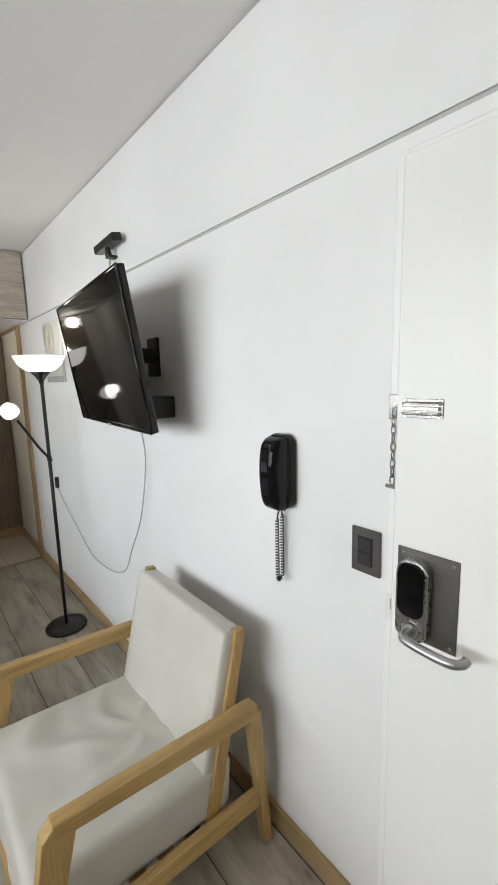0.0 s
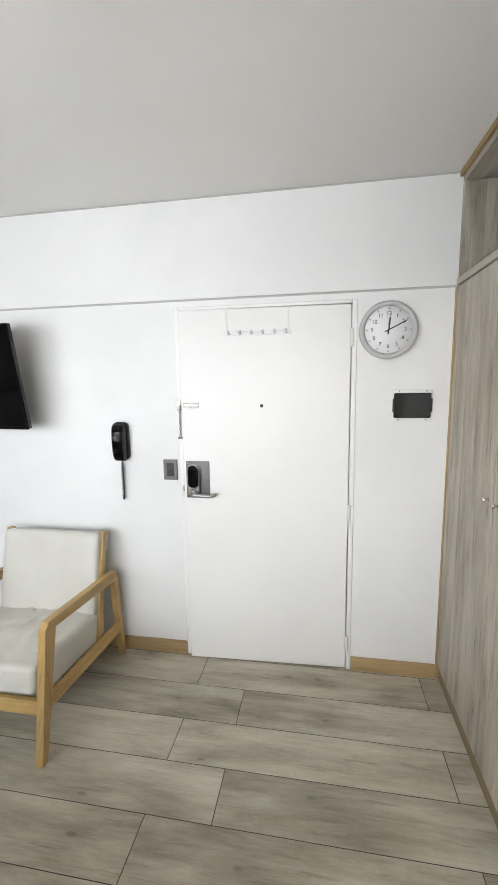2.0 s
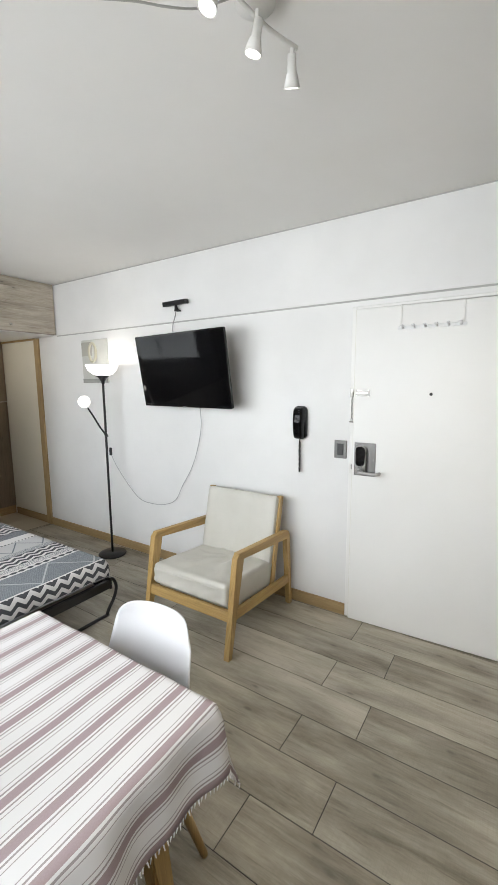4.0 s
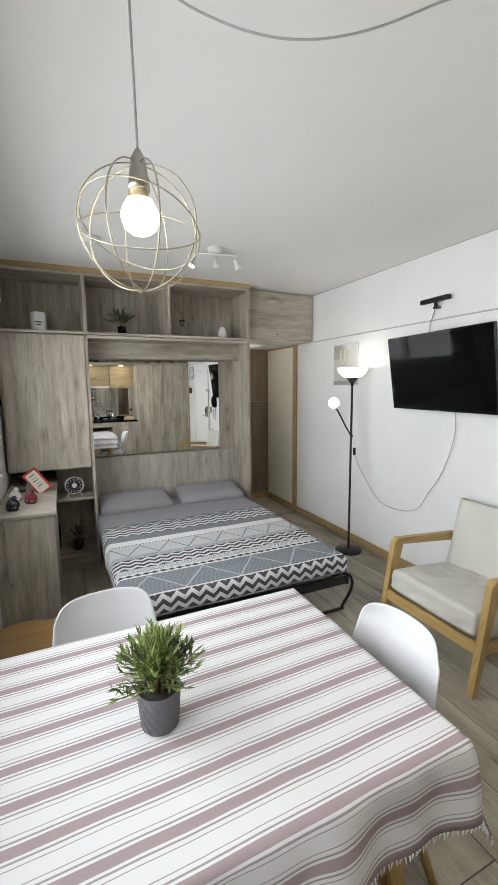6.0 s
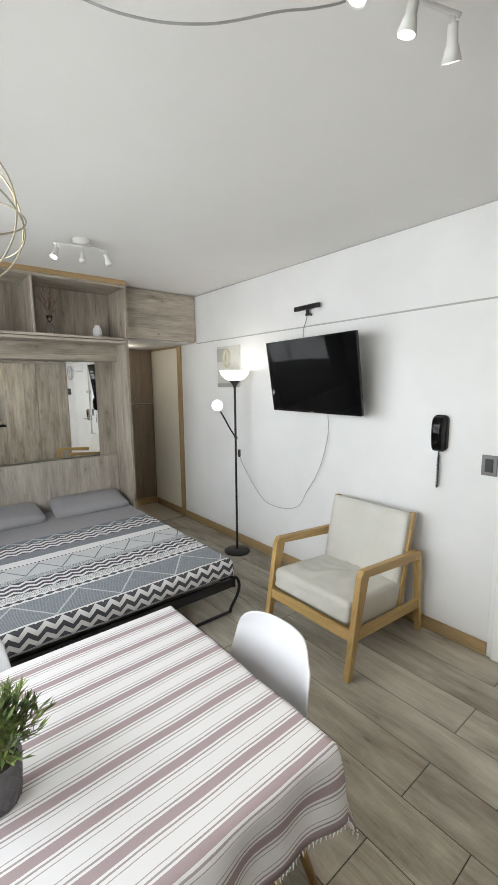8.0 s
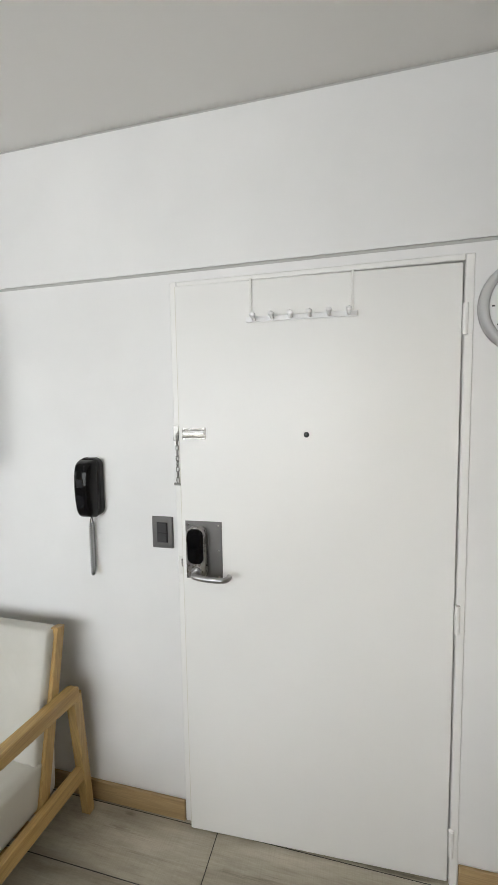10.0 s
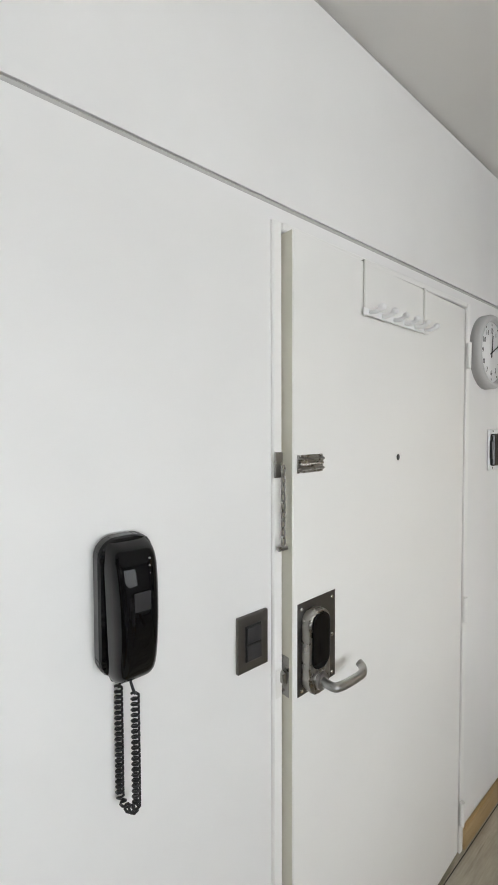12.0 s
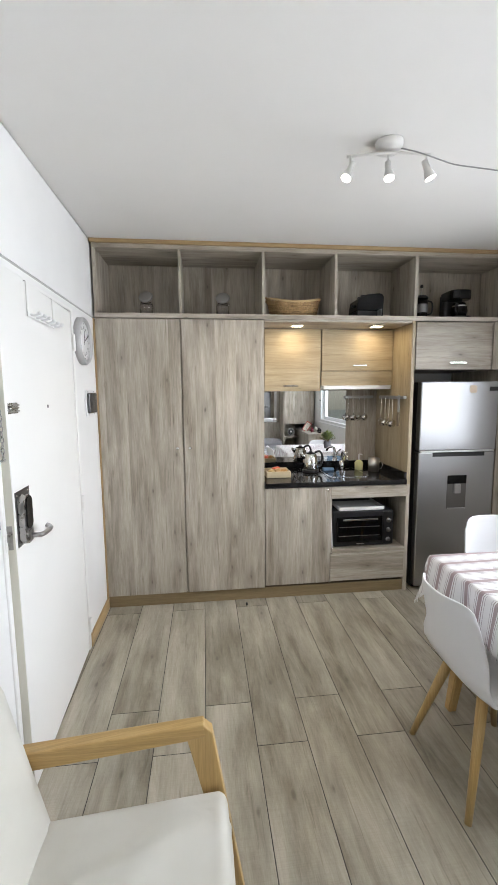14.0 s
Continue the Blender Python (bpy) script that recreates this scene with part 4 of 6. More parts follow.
part("hem", tube(hem_line, 0.0045, 7, steps=2), fabric("grey_hem", (0.20, 0.20, 0.21), 500, 0.0), cover, "grey stitched hem")
for k, (px, py, rot) in enumerate(((-1.02, 4.42, 3), (-0.27, 4.43, -3))):
    p = thing("pillow", (px, py, 0.45), "plain grey pillow at the head of the bed", "pillow", "bed pillows")
    b = cushion(-0.33, 0.33, -0.19, 0.17, 0.0, 0.085, 0.04, 0.035, 12, 0.02, 3.0 + k)
    bmesh.ops.transform(b, matrix=pose(px, py, 0.452, 10, 0, rot), verts=b.verts)
    part("case", b, GREY_LINEN, p)

# dining table and cloth
TX0, TX1, TY0, TY1, TZ = -1.985, -0.795, 1.05, 1.835, 0.764
table = thing("dining_table", (-1.39, 1.44, 0), "white-topped dining table on beech legs", "table")
part("tabletop", box(TX0 + 0.004, TX1 - 0.004, TY0 + 0.004, TY1 - 0.004, 0.736, TZ - 0.004, 0.004), WHITE, table)
for y0 in (TY0 + 0.09, TY1 - 0.11):
    part("apron", box(TX0 + 0.1, TX1 - 0.1, y0, y0 + 0.02, 0.66, 0.735, 0.002), BEECH_X, table)
for sx, sy in ((-1, -1), (-1, 1), (1, -1), (1, 1)):
    cx, cy = (TX0 + TX1) / 2, (TY0 + TY1) / 2
    tx, ty, bx, by = cx + sx * 0.44, cy + sy * 0.27, cx + sx * 0.50, cy + sy * 0.325
    b = bmesh.new()
    ring = []
    for (x, y, z, w) in ((bx, by, 0.0, 0.020), (tx, ty, 0.735, 0.034)):
        ring.append([b.verts.new((x + a * w, y + c * w, z)) for a, c in ((-1, -1), (1, -1), (1, 1), (-1, 1))])
    b.faces.new(ring[0][::-1]); b.faces.new(ring[1])
    for k in range(4):
        b.faces.new((ring[0][k], ring[0][(k + 1) % 4], ring[1][(k + 1) % 4], ring[1][k]))
    bmesh.ops.bevel(b, geom=b.edges[:], offset=0.005, segments=2, affect="EDGES")
    part("leg", b, BEECH_Z, table)
cloth = thing("tablecloth", (-1.39, 1.44, 0.76), "white cotton tablecloth with mauve and grey stripes", "tablecloth")
covering("cloth", TX0, TX1, TY0, TY1, TZ, 0.17, 0.185, 0.18, 0.18, STRIPED, cloth, 110, 84, 0.0014, wave=0.011, freq=16.0, flare=0.13)
def fringe():
    b = bmesh.new()
    rng = random.Random(4)
    for k in range(150):
        u = TX0 - 0.17 + (TX1 - TX0 + 0.355) * k / 149
        p = drape(u, TY0 - 0.18, TX0, TX1, TY0, TY1, TZ, 0.011, 16.0, 0.13)
        rod(p, p + Vector((rng.uniform(-.003, .003), rng.uniform(-.003, .003), -0.014)), 0.0022, 0.0012, 5, b)
    for k in range(100):
        v = TY0 - 0.18 + (TY1 - TY0 + 0.36) * k / 99
        p = drape(TX1 + 0.185, v, TX0, TX1, TY0, TY1, TZ, 0.011, 16.0, 0.13)
        rod(p, p + Vector((rng.uniform(-.003, .003), rng.uniform(-.003, .003), -0.014)), 0.0022, 0.0012, 5, b)
    return b
part("fringe", fringe(), fabric("white_fringe", (0.75, 0.74, 0.74), 500, 0.0), cloth, "short white fringe")


# shell chairs
def shell_chair():
    t = thing("shell_chair", (0, 0, 0), "white plastic shell chair on beech legs", "chair", "chairs round the table")
    prof = [(-0.215, 0.425), (-0.19, 0.448), (-0.10, 0.445), (0.0, 0.432), (0.09, 0.432), (0.155, 0.455), (0.195, 0.52), (0.215, 0.60), (0.235, 0.69), (0.25, 0.758), (0.256, 0.802)]
    half = [0.17, 0.205, 0.222, 0.228, 0.23, 0.227, 0.210, 0.190, 0.180, 0.173, 0.158]
    def curve(ts, t):
        f = t * (len(ts) - 1)
        i = min(int(f), len(ts) - 2)
        w = f - i
        w = w * w * (3 - 2 * w) * 0.35 + w * 0.65
        return ts[i] * (1 - w) + ts[i + 1] * w
    def at(s, q):
        a = 2 * s - 1
        y, z = curve([p[0] for p in prof], q), curve([p[1] for p in prof], q)
        w = curve(half, q)
        seat = max(0.0, 1 - q / 0.55)
        backness = min(1.0, max(0.0, (q - 0.45) / 0.25))
        z += 0.045 * abs(a) ** 3 * (1 - backness) * (0.4 + seat) - 0.030 * abs(a) ** 9 * max(0.0, (q - 0.75) / 0.25)
        y -= 0.065 * abs(a) ** 2.4 * backness
        return Vector((a * w, y, z))
    part("shell", sheet(32, 56, at, 0.006), SHELL, t, smooth=True)
    for y0 in (-0.12, 0.08):
        part("mount", box(-0.12, 0.12, y0, y0 + 0.03, 0.40, 0.425, 0.003), BLACK_METAL, t)
    for sx in (-1, 1):
        for sy in (-1, 1):
            part("leg", rod((sx * 0.20, sy * 0.20, 0.0), (sx * 0.105, sy * 0.10, 0.415), 0.0125, 0.021, 18), BEECH_Z, t, smooth=True)
    return t


chair = shell_chair()
chair.matrix_basis = pose(-0.835, 1.43, 0, 0, 0, -90)
copy_thing(chair, pose(-1.488, 1.815, 0, 0, 0, 4))
copy_thing(chair, pose(-1.40, 0.86, 0, 0, 0, 180))

# round stool by the low cabinet
stool = thing("stool", (-1.83, 2.47, 0), "round amber wood stool of joined boards", "stool")
AMBER = wood("amber_stool_wood", (0.17, 0.085, 0.02), (0.26, 0.14, 0.038), (0.34, 0.195, 0.06), "x", 38, 1.8, 0.4, 0.2, streak=0.25)
for k in range(4):
    y0, y1 = -0.166 + 0.083 * k, -0.166 + 0.083 * (k + 1)
    n = 14
    edge = [(math.sqrt(max(0.0, 0.166 ** 2 - y * y)), y) for y in [y0 + (y1 - y0) * i / n for i in range(n + 1)]]
    edge[0 if k == 0 else -1] = (max(edge[0 if k == 0 else -1][0], 0.004), edge[0 if k == 0 else -1][1])
    outline = [(-1.83 + x, 2.47 + y * 0.997) for x, y in edge] + [(-1.83 - x, 2.47 + y * 0.997) for x, y in reversed(edge)]
    part("seat_board", plate(outline, "z", 0.425, 0.45), AMBER, stool)
for a in range(4):
    c, s_ = math.cos(radians(45 + 90 * a)), math.sin(radians(45 + 90 * a))
    part("leg", rod((-1.83 + 0.135 * c, 2.47 + 0.135 * s_, 0), (-1.83 + 0.095 * c, 2.47 + 0.095 * s_, 0.424), 0.016, 0.019), AMBER, stool, smooth=True)

# armchair
arm = thing("armchair", (0.55, 2.07, 0), "low beech armchair with cream faux leather cushions", "armchair")
for y0, y1 in ((1.722, 1.759), (2.375, 2.412)):
    part("front_leg", plate([(0.178, 0.0), (0.212, 0.0), (0.345, 0.560), (0.298, 0.600), (0.272, 0.575)], "y", y0, y1, bev=0.003), BEECH_Z, arm)
    part("armrest", plate([(0.296, 0.604), (0.290, 0.566), (0.345, 0.556), (0.875, 0.502), (0.905, 0.476), (0.898, 0.552), (0.880, 0.560)], "y", y0 - 0.001, y1 + 0.001, bev=0.004), BEECH_X, arm)
    part("back_leg", plate([(0.922, 0.0), (0.952, 0.0), (0.912, 0.530), (0.868, 0.505)], "y", y0, y1, bev=0.003), BEECH_Z, arm)
    part("side_rail", plate([(0.236, 0.268), (0.224, 0.216), (0.915, 0.165), (0.905, 0.222)], "y", y0 + 0.004, y1 - 0.004, bev=0.003), BEECH_X, arm)
    inner = y1 + 0.002 if y0 < 2 else y0 - 0.032
    part("back_post", plate([(0.715, 0.205), (0.762, 0.200), (0.892, 0.795), (0.855, 0.800)], "y", inner, inner + 0.03, bev=0.003), BEECH_Z, arm)
part("front_rail", plate([(0.228, 0.272), (0.218, 0.212), (0.245, 0.208), (0.256, 0.270)], "y", 1.758, 2.376, bev=0.003), BEECH_Y, arm)
for k in range(5):
    part("seat_slat", box(0.30 + 0.09 * k, 0.35 + 0.09 * k, 1.757, 2.377, 0.190 - 0.006 * k, 0.206 - 0.006 * k, 0.002), BEECH_Y, arm)
b = cushion(-0.30, 0.30, -0.295, 0.295, 0.0, 0.135, 0.028, 0.012, 48, 0.012, 1.5)
for v in b.verts:
    x, y = v.co.x, v.co.y
    if v.co.z < 0.05 and x > -0.24:
        v.co.z -= 0.042
    elif v.co.z > 0.10:
        # folds fanning out from the worn middle, flattening towards the edges
        r, a = math.hypot(x - 0.12, y), math.atan2(y, x - 0.12)
        fade = max(0.0, 1 - (x / 0.28) ** 4) * max(0.0, 1 - (y / 0.28) ** 4) * (1 - math.exp(-(r / 0.08) ** 2))
        swirl = a * 6.0 + 14.0 * r + 2.2 * noise.noise((x * 5, y * 5, 2.0))
        v.co.z += fade * (0.030 * (0.5 + 0.5 * math.sin(swirl)) ** 3 * (0.6 + 0.8 * noise.noise((x * 4 + 3, y * 4, 0.5))) - 0.010)
    elif x < -0.28 and 0.02 < v.co.z < 0.12:
        v.co.x -= 0.012 * noise.noise((y * 6, v.co.z * 20 + y * 8, 4.0)) + 0.003
bmesh.ops.transform(b, matrix=pose(0.525, 2.067, 0.262, 0, 4.5, 0), verts=b.verts)
part("seat_cushion", b, LEATHER, arm)
b = cushion(-0.045, 0.045, -0.292, 0.292, 0.0, 0.475, 0.022, 0.0, 14)
bmesh.ops.transform(b, matrix=pose(0.752, 2.067, 0.335, 0, 13, 0), verts=b.verts)
part("back_cushion", b, LEATHER, arm)

# television on its wall arm
tv = thing("television", (0, 0, 0), "black flat television turned out on a wall arm", "television")
part("case", box(0.004, 0.030, -0.476, 0.476, -0.276, 0.276, 0.006), BLACK, tv)
part("rear_bulge", box(0.030, 0.072, -0.30, 0.30, -0.24, 0.10, 0.01), BLACK, tv)
part("bezel", boxes([(-0.002, 0.005, -0.478, -0.468, -0.277, 0.277), (-0.002, 0.005, 0.468, 0.478, -0.277, 0.277), (-0.002, 0.005, -0.468, 0.468, 0.267, 0.277), (-0.002, 0.005, -0.468, 0.468, -0.278, -0.260)], 0.002), GLOSS, tv)
part("screen", box(0.001, 0.0045, -0.468, 0.468, -0.260, 0.267, 0.0), SCREEN, tv)
part("logo_bar", box(-0.004, -0.002, -0.02, 0.02, -0.281, -0.270, 0.001), STEEL, tv)
tv.matrix_basis = pose(0.800, 2.597, 1.659, 0, -8.6, -5.6)
mount = thing("tv_mount", (0.99, 2.5, 1.55), "black folding wall mount behind the television", "mount")
part("wall_plate", box(0.985, 0.999, 2.40, 2.49, 1.585, 1.745, 0.004), BLACK_METAL, mount)
part("swing_arm", boxes([(0.885, 0.985, 2.425, 2.465, 1.64, 1.70)], 0.004), BLACK_METAL, mount)
part("lower_bracket", box(0.87, 0.999, 2.30, 2.45, 1.42, 1.505, 0.004), BLACK_METAL, mount)
part("vesa_plate", box(0.865, 0.885, 2.42, 2.75, 1.52, 1.78, 0.004), BLACK_METAL, mount)
CORD_GREY = material("grey_cable", (0.3, 0.3, 0.3), 0.5)
sens = thing("sensor_bar", (0.97, 2.77, 2.17), "small black sensor bar above the television", "camera")
b = box(-0.022, 0.022, -0.128, 0.128, -0.018, 0.018, 0.006)
bmesh.ops.transform(b, matrix=pose(0.966, 2.777, 2.192, 0, -8, -3), verts=b.verts)
part("bar", b, BLACK, sens)
part("foot", rod((0.965, 2.765, 2.14), (0.958, 2.765, 2.175), 0.016, 0.01), BLACK, sens)
part("bracket", box(0.955, 0.999, 2.745, 2.785, 2.128, 2.141, 0.003), BLACK, sens)
part("cable", tube([(0.975, 2.78, 2.13), (0.978, 2.80, 2.08), (0.975, 2.82, 2.02), (0.955, 2.80, 1.93)], 0.0035), CORD_GREY, sens, "grey cable")

# floor lamp
LX, LY = 0.812, 3.515
lamp = thing("floor_lamp", (LX, LY, 0), "black floor lamp with lit white bowl and reading arm", "lamp")
part("base", lathe([(0.0, 0.0), (0.122, 0.0), (0.125, 0.010), (0.118, 0.018), (0.03, 0.024), (0.0, 0.024)], (LX, LY, 0), 40), BLACK_METAL, lamp)
part("pole", rod((LX, LY, 0.02), (LX, LY, 1.60), 0.0105), BLACK_METAL, lamp, smooth=True)
part("shade_cup", lathe([(0.012, 1.565), (0.016, 1.585), (0.034, 1.612), (0.058, 1.636), (0.055, 1.638), (0.0, 1.62)], (LX, LY, 0)), BLACK, lamp)
part("shade", lathe([(0.05, 1.634), (0.085, 1.648), (0.118, 1.680), (0.140, 1.728), (0.136, 1.728), (0.114, 1.684), (0.08, 1.654), (0.0, 1.645)], (LX, LY, 0), 40), BOWL, lamp, "glowing milk-white bowl")
part("arm_joint", rod((LX, LY - 0.012, 1.10), (LX, LY + 0.012, 1.135), 0.014), BLACK_METAL, lamp)
part("reading_arm", tube([(LX, LY, 1.118), (LX - 0.05, LY + 0.01, 1.19), (LX - 0.105, LY + 0.02, 1.29), (LX - 0.145, LY + 0.03, 1.36)], 0.0075), BLACK_METAL, lamp)
b = lathe([(0.016, -0.06), (0.028, -0.045), (0.044, -0.01), (0.050, 0.02), (0.047, 0.02), (0.03, -0.02), (0.0, -0.03)], seg=28)
bmesh.ops.transform(b, matrix=look((0.640, 3.55, 1.415), (1.6, 4.6, 1.30)), verts=b.verts)
part("reading_shade", b, BOWL, lamp, "small glowing white shade")
b = lathe([(0.0, 0.012), (0.020, 0.008), (0.026, -0.004), (0.0, -0.02)], seg=20)
bmesh.ops.transform(b, matrix=look((0.640, 3.55, 1.415), (1.6, 4.6, 1.30)), verts=b.verts)
part("reading_bulb", b, SPOT_GLOW, lamp, "lit bulb")
part("cord_switch", box(LX + 0.012, LX + 0.034, LY - 0.035, LY - 0.012, 0.93, 1.0, 0.005), BLACK, lamp, "black cord switch")
cord = thing("power_cord", (0.95, 3.0, 0.5), "thin grey power cord hanging on the wall", "cable")
part("cord", tube([(0.955, 2.54, 1.38), (0.975, 2.55, 1.22), (0.975, 2.60, 1.02), (0.975, 2.665, 0.87), (0.97, 2.76, 0.72), (0.965, 2.84, 0.585), (0.955, 2.96, 0.528), (0.945, 3.12, 0.515), (0.93, 3.25, 0.545), (0.90, 3.36, 0.67), (0.86, 3.45, 0.83), (0.836, 3.49, 0.94)], 0.0032), material("grey_cord", (0.42, 0.42, 0.42), 0.5), cord)

# wall picture
pic = thing("wall_picture", (0.99, 3.84, 1.57), "pale canvas wall picture with a beige relief", "picture")
part("canvas", box(0.982, 0.999, 3.66, 4.03, 1.575, 1.98, 0.003), painted("pale_canvas", (0.60, 0.60, 0.56), 0.8, 0.12), pic)
part("lower_band", box(0.980, 0.9825, 3.66, 4.03, 1.578, 1.615, 0.001), painted("grey_band", (0.30, 0.30, 0.28), 0.8, 0.2), pic)
part("upper_block", box(0.980, 0.9825, 3.87, 4.03, 1.83, 1.96, 0.001), painted("taupe_block", (0.42, 0.41, 0.36), 0.8, 0.2), pic)
ring = [(0.976, 3.86 + 0.05 * math.sin(a), 1.86 + 0.085 * math.cos(a)) for a in [2 * math.pi * i / 14 for i in range(14)]]
part("relief", tube(ring, 0.012, 8, closed=True, steps=3), painted("ochre_relief", (0.50, 0.47, 0.36), 0.7, 0.15), pic, "beige oval relief")

# pendant lamp with wire cage
PX, PY, PZ, PR = -1.405, 1.5, 1.936, 0.137
CORD = material("grey_lamp_cord", (0.40, 0.395, 0.38), 0.6)
pend = thing("pendant_lamp", (PX, PY, PZ), "wire globe pendant lamp with a lit bulb", "lamp")
part("cord", rod((PX, PY, 2.10), (PX - 0.004, PY + 0.01, 2.548), 0.0030, seg=10), CORD, pend)
part("socket", lathe([(0.0, 2.105), (0.006, 2.104), (0.016, 2.085), (0.024, 2.03), (0.025, 2.018), (0.0, 2.018)], (PX, PY, 0)), metal("satin_nickel", (0.5, 0.48, 0.44), 0.3), pend)
part("bulb_collar", lathe([(0.020, 2.018), (0.020, 2.006), (0.03, 1.996)], (PX, PY, 0)), material("warm_white_collar", (0.75, 0.6, 0.35), 0.4), pend)
part("bulb", lathe([(0.022, 1.996), (0.035, 1.987), (0.0425, 1.970), (0.0425, 1.956), (0.036, 1.937), (0.022, 1.926), (0.0, 1.922)], (PX, PY, 0), 28), BULB, pend, "lit round bulb")
CAGE = metal("pale_gold_wire", (0.50, 0.465, 0.36), 0.32)
for k in range(4):
    a0 = radians(45 * k + 50.8)
    pts = [Vector((PX + PR * math.cos(a) * math.cos(a0), PY + PR * math.cos(a) * math.sin(a0), PZ + PR * math.sin(a))) for a in [2 * math.pi * i / 16 for i in range(16)]]
    part("cage_wire", tube(pts, 0.0018, 7, closed=True, steps=4), CAGE, pend)
# two rings that cross on one slightly sloping axis
ax = Vector((0.908, -0.389, -0.156)).normalized()
for rise in (-24, 34):
    bx = Vector((0.394 * math.cos(radians(rise)), 0.919 * math.cos(radians(rise)), math.sin(radians(rise))))
    bx = (bx - ax * bx.dot(ax)).normalized()
    pts = [Vector((PX, PY, PZ)) + 0.995 * PR * (math.cos(a) * ax + math.sin(a) * bx) for a in [2 * math.pi * i / 16 for i in range(16)]]
    part("cage_ring", tube(pts, 0.0018, 7, closed=True, steps=4), CAGE, pend)
swag = thing("ceiling_cord", (-0.9, 1.4, 2.5), "grey lamp cord looping under the ceiling", "cable")
part("cord", tube([(-0.535, 1.11, 2.532), (-0.58, 1.15, 2.50), (-0.635, 1.185, 2.464), (-0.713, 1.21, 2.427), (-0.786, 1.24, 2.403), (-0.90, 1.298, 2.362), (-0.99, 1.335, 2.340), (-1.06, 1.364, 2.334), (-1.13, 1.394, 2.340), (-1.22, 1.43, 2.364), (-1.32, 1.47, 2.414), (-1.39, 1.50, 2.505), (-1.409, 1.51, 2.548)], 0.0026), CORD, swag)
part("hook", lathe([(0.0, 2.538), (0.010, 2.542), (0.012, 2.555), (0.0, 2.555)], (-1.409, 1.51, 0), 14), PALE_METAL, swag)


def spot_bar(x, y, yaw, lit, group="ceiling spots"):
    """A ceiling spot bar with three turning heads."""
    t = thing("spot_bar", (x, y, CZ), "white ceiling spot bar with three heads", "lamp", group)
    R = Matrix.Translation((x, y, 0)) @ pose(0, 0, 0, 0, 0, yaw)
    def turned(b):
        bmesh.ops.transform(b, matrix=R, verts=b.verts)
        return b
    part("canopy", turned(lathe([(0.0, CZ - 0.032), (0.052, CZ - 0.030), (0.056, CZ - 0.004), (0.056, CZ - 0.0005), (0.0, CZ - 0.0005)], seg=32)), PALE_METAL, t)
    part("bar", turned(tube([(-0.17, 0.012, CZ - 0.045), (-0.06, -0.008, CZ - 0.045), (0.06, -0.008, CZ - 0.045), (0.17, 0.012, CZ - 0.045)], 0.006)), PALE_METAL, t)
    for k, (dx, aim) in enumerate(((-0.155, (-0.45, -0.30, -1)), (0.0, (0.02, -0.28, -1)), (0.155, (0.35, -0.1, -1)))):
        part("stem", turned(rod((dx, 0.005, CZ - 0.045), (dx, 0.005, CZ - 0.075), 0.0055, seg=10)), PALE_METAL, t)
        b = lathe([(0.0, 0.026), (0.012, 0.024), (0.0135, -0.016), (0.016, -0.020), (0.0245, -0.052), (0.023, -0.052), (0.0, -0.04)], seg=22)
        bmesh.ops.transform(b, matrix=look((dx, 0.005, CZ - 0.092), (dx + aim[0], 0.005 + aim[1], CZ - 0.092 + aim[2])) @ pose(0, 0, 0, 0, 0, 0), verts=b.verts)
        head = part("head", turned(b), PALE_METAL, t)
        b = lathe([(0.0, -0.048), (0.0225, -0.0485), (0.0225, -0.0505), (0.0, -0.051)], seg=20)
        bmesh.ops.transform(b, matrix=look((dx, 0.005, CZ - 0.092), (dx + aim[0], 0.005 + aim[1], CZ - 0.092 + aim[2])), verts=b.verts)
        part("lens", turned(b), SPOT_GLOW if k in lit else PALE_METAL, head, "lit lens" if k in lit else "")
    return t


spot_bar(-0.50, 1.10, 172, (0, 1, 2))
spot_bar(-0.525, 3.40, -8, (0,))
for x, tx, ty in ((-0.655, -1.2, 0.75), (-0.50, -0.4, 0.35), (-0.345, 0.15, 0.45)):
    spot_light("spot_beam", (x, 1.085, 2.385), (x + (tx - x), ty, 1.2), 13, (1.0, 0.92, 0.8))
spot_light("spot_beam", (-0.71, 3.36, 2.385), (-1.1, 3.1, 1.4), 6, (1.0, 0.92, 0.8))
det = thing("smoke_detector", (-1.344, 3.5, CZ), "white ceiling smoke detector", "detector")
part("body", lathe([(0.0, CZ - 0.040), (0.025, CZ - 0.040), (0.034, CZ - 0.030), (0.05, CZ - 0.022), (0.054, CZ - 0.001), (0.0, CZ - 0.001)], (-1.344, 3.5, 0), 30), WHITE, det)
part("port", box(-1.35, -1.338, 3.452, 3.468, CZ - 0.034, CZ - 0.026, 0.002), BLACK, det)


# ---- small things on the door wall ----
def wall_text(y, z, x):
    return Matrix.Translation((x, y, z)) @ Matrix(((0, 0, -1, 0), (-1, 0, 0, 0), (0, 1, 0, 0), (0, 0, 0, 1)))


phone = thing("wall_phone", (1.0, 1.680, 1.19), "glossy black wall phone with coiled cord", "telephone")
part("cradle", plate(rounded(1.636, 1.726, 1.188, 1.408, 0.030), "x", 0.962, 0.9995, bev=0.009), GLOSS, phone)
b = sheet(28, 36, lambda s, t: Vector((0.964 - (0.040 + 0.014 * math.sin(math.pi * t)) * (1 - abs(2 * s - 1) ** 4.5) ** 0.5 * (1 - abs(2 * t - 1) ** 9) ** 0.5,
                                        1.681 + (2 * s - 1) * (0.040 - 0.004 * (1 - t)) * (1 - 0.22 * abs(2 * t - 1) ** 8), 1.186 + 0.216 * t)))
hs = part("handset", b, GLOSS, phone, smooth=True)
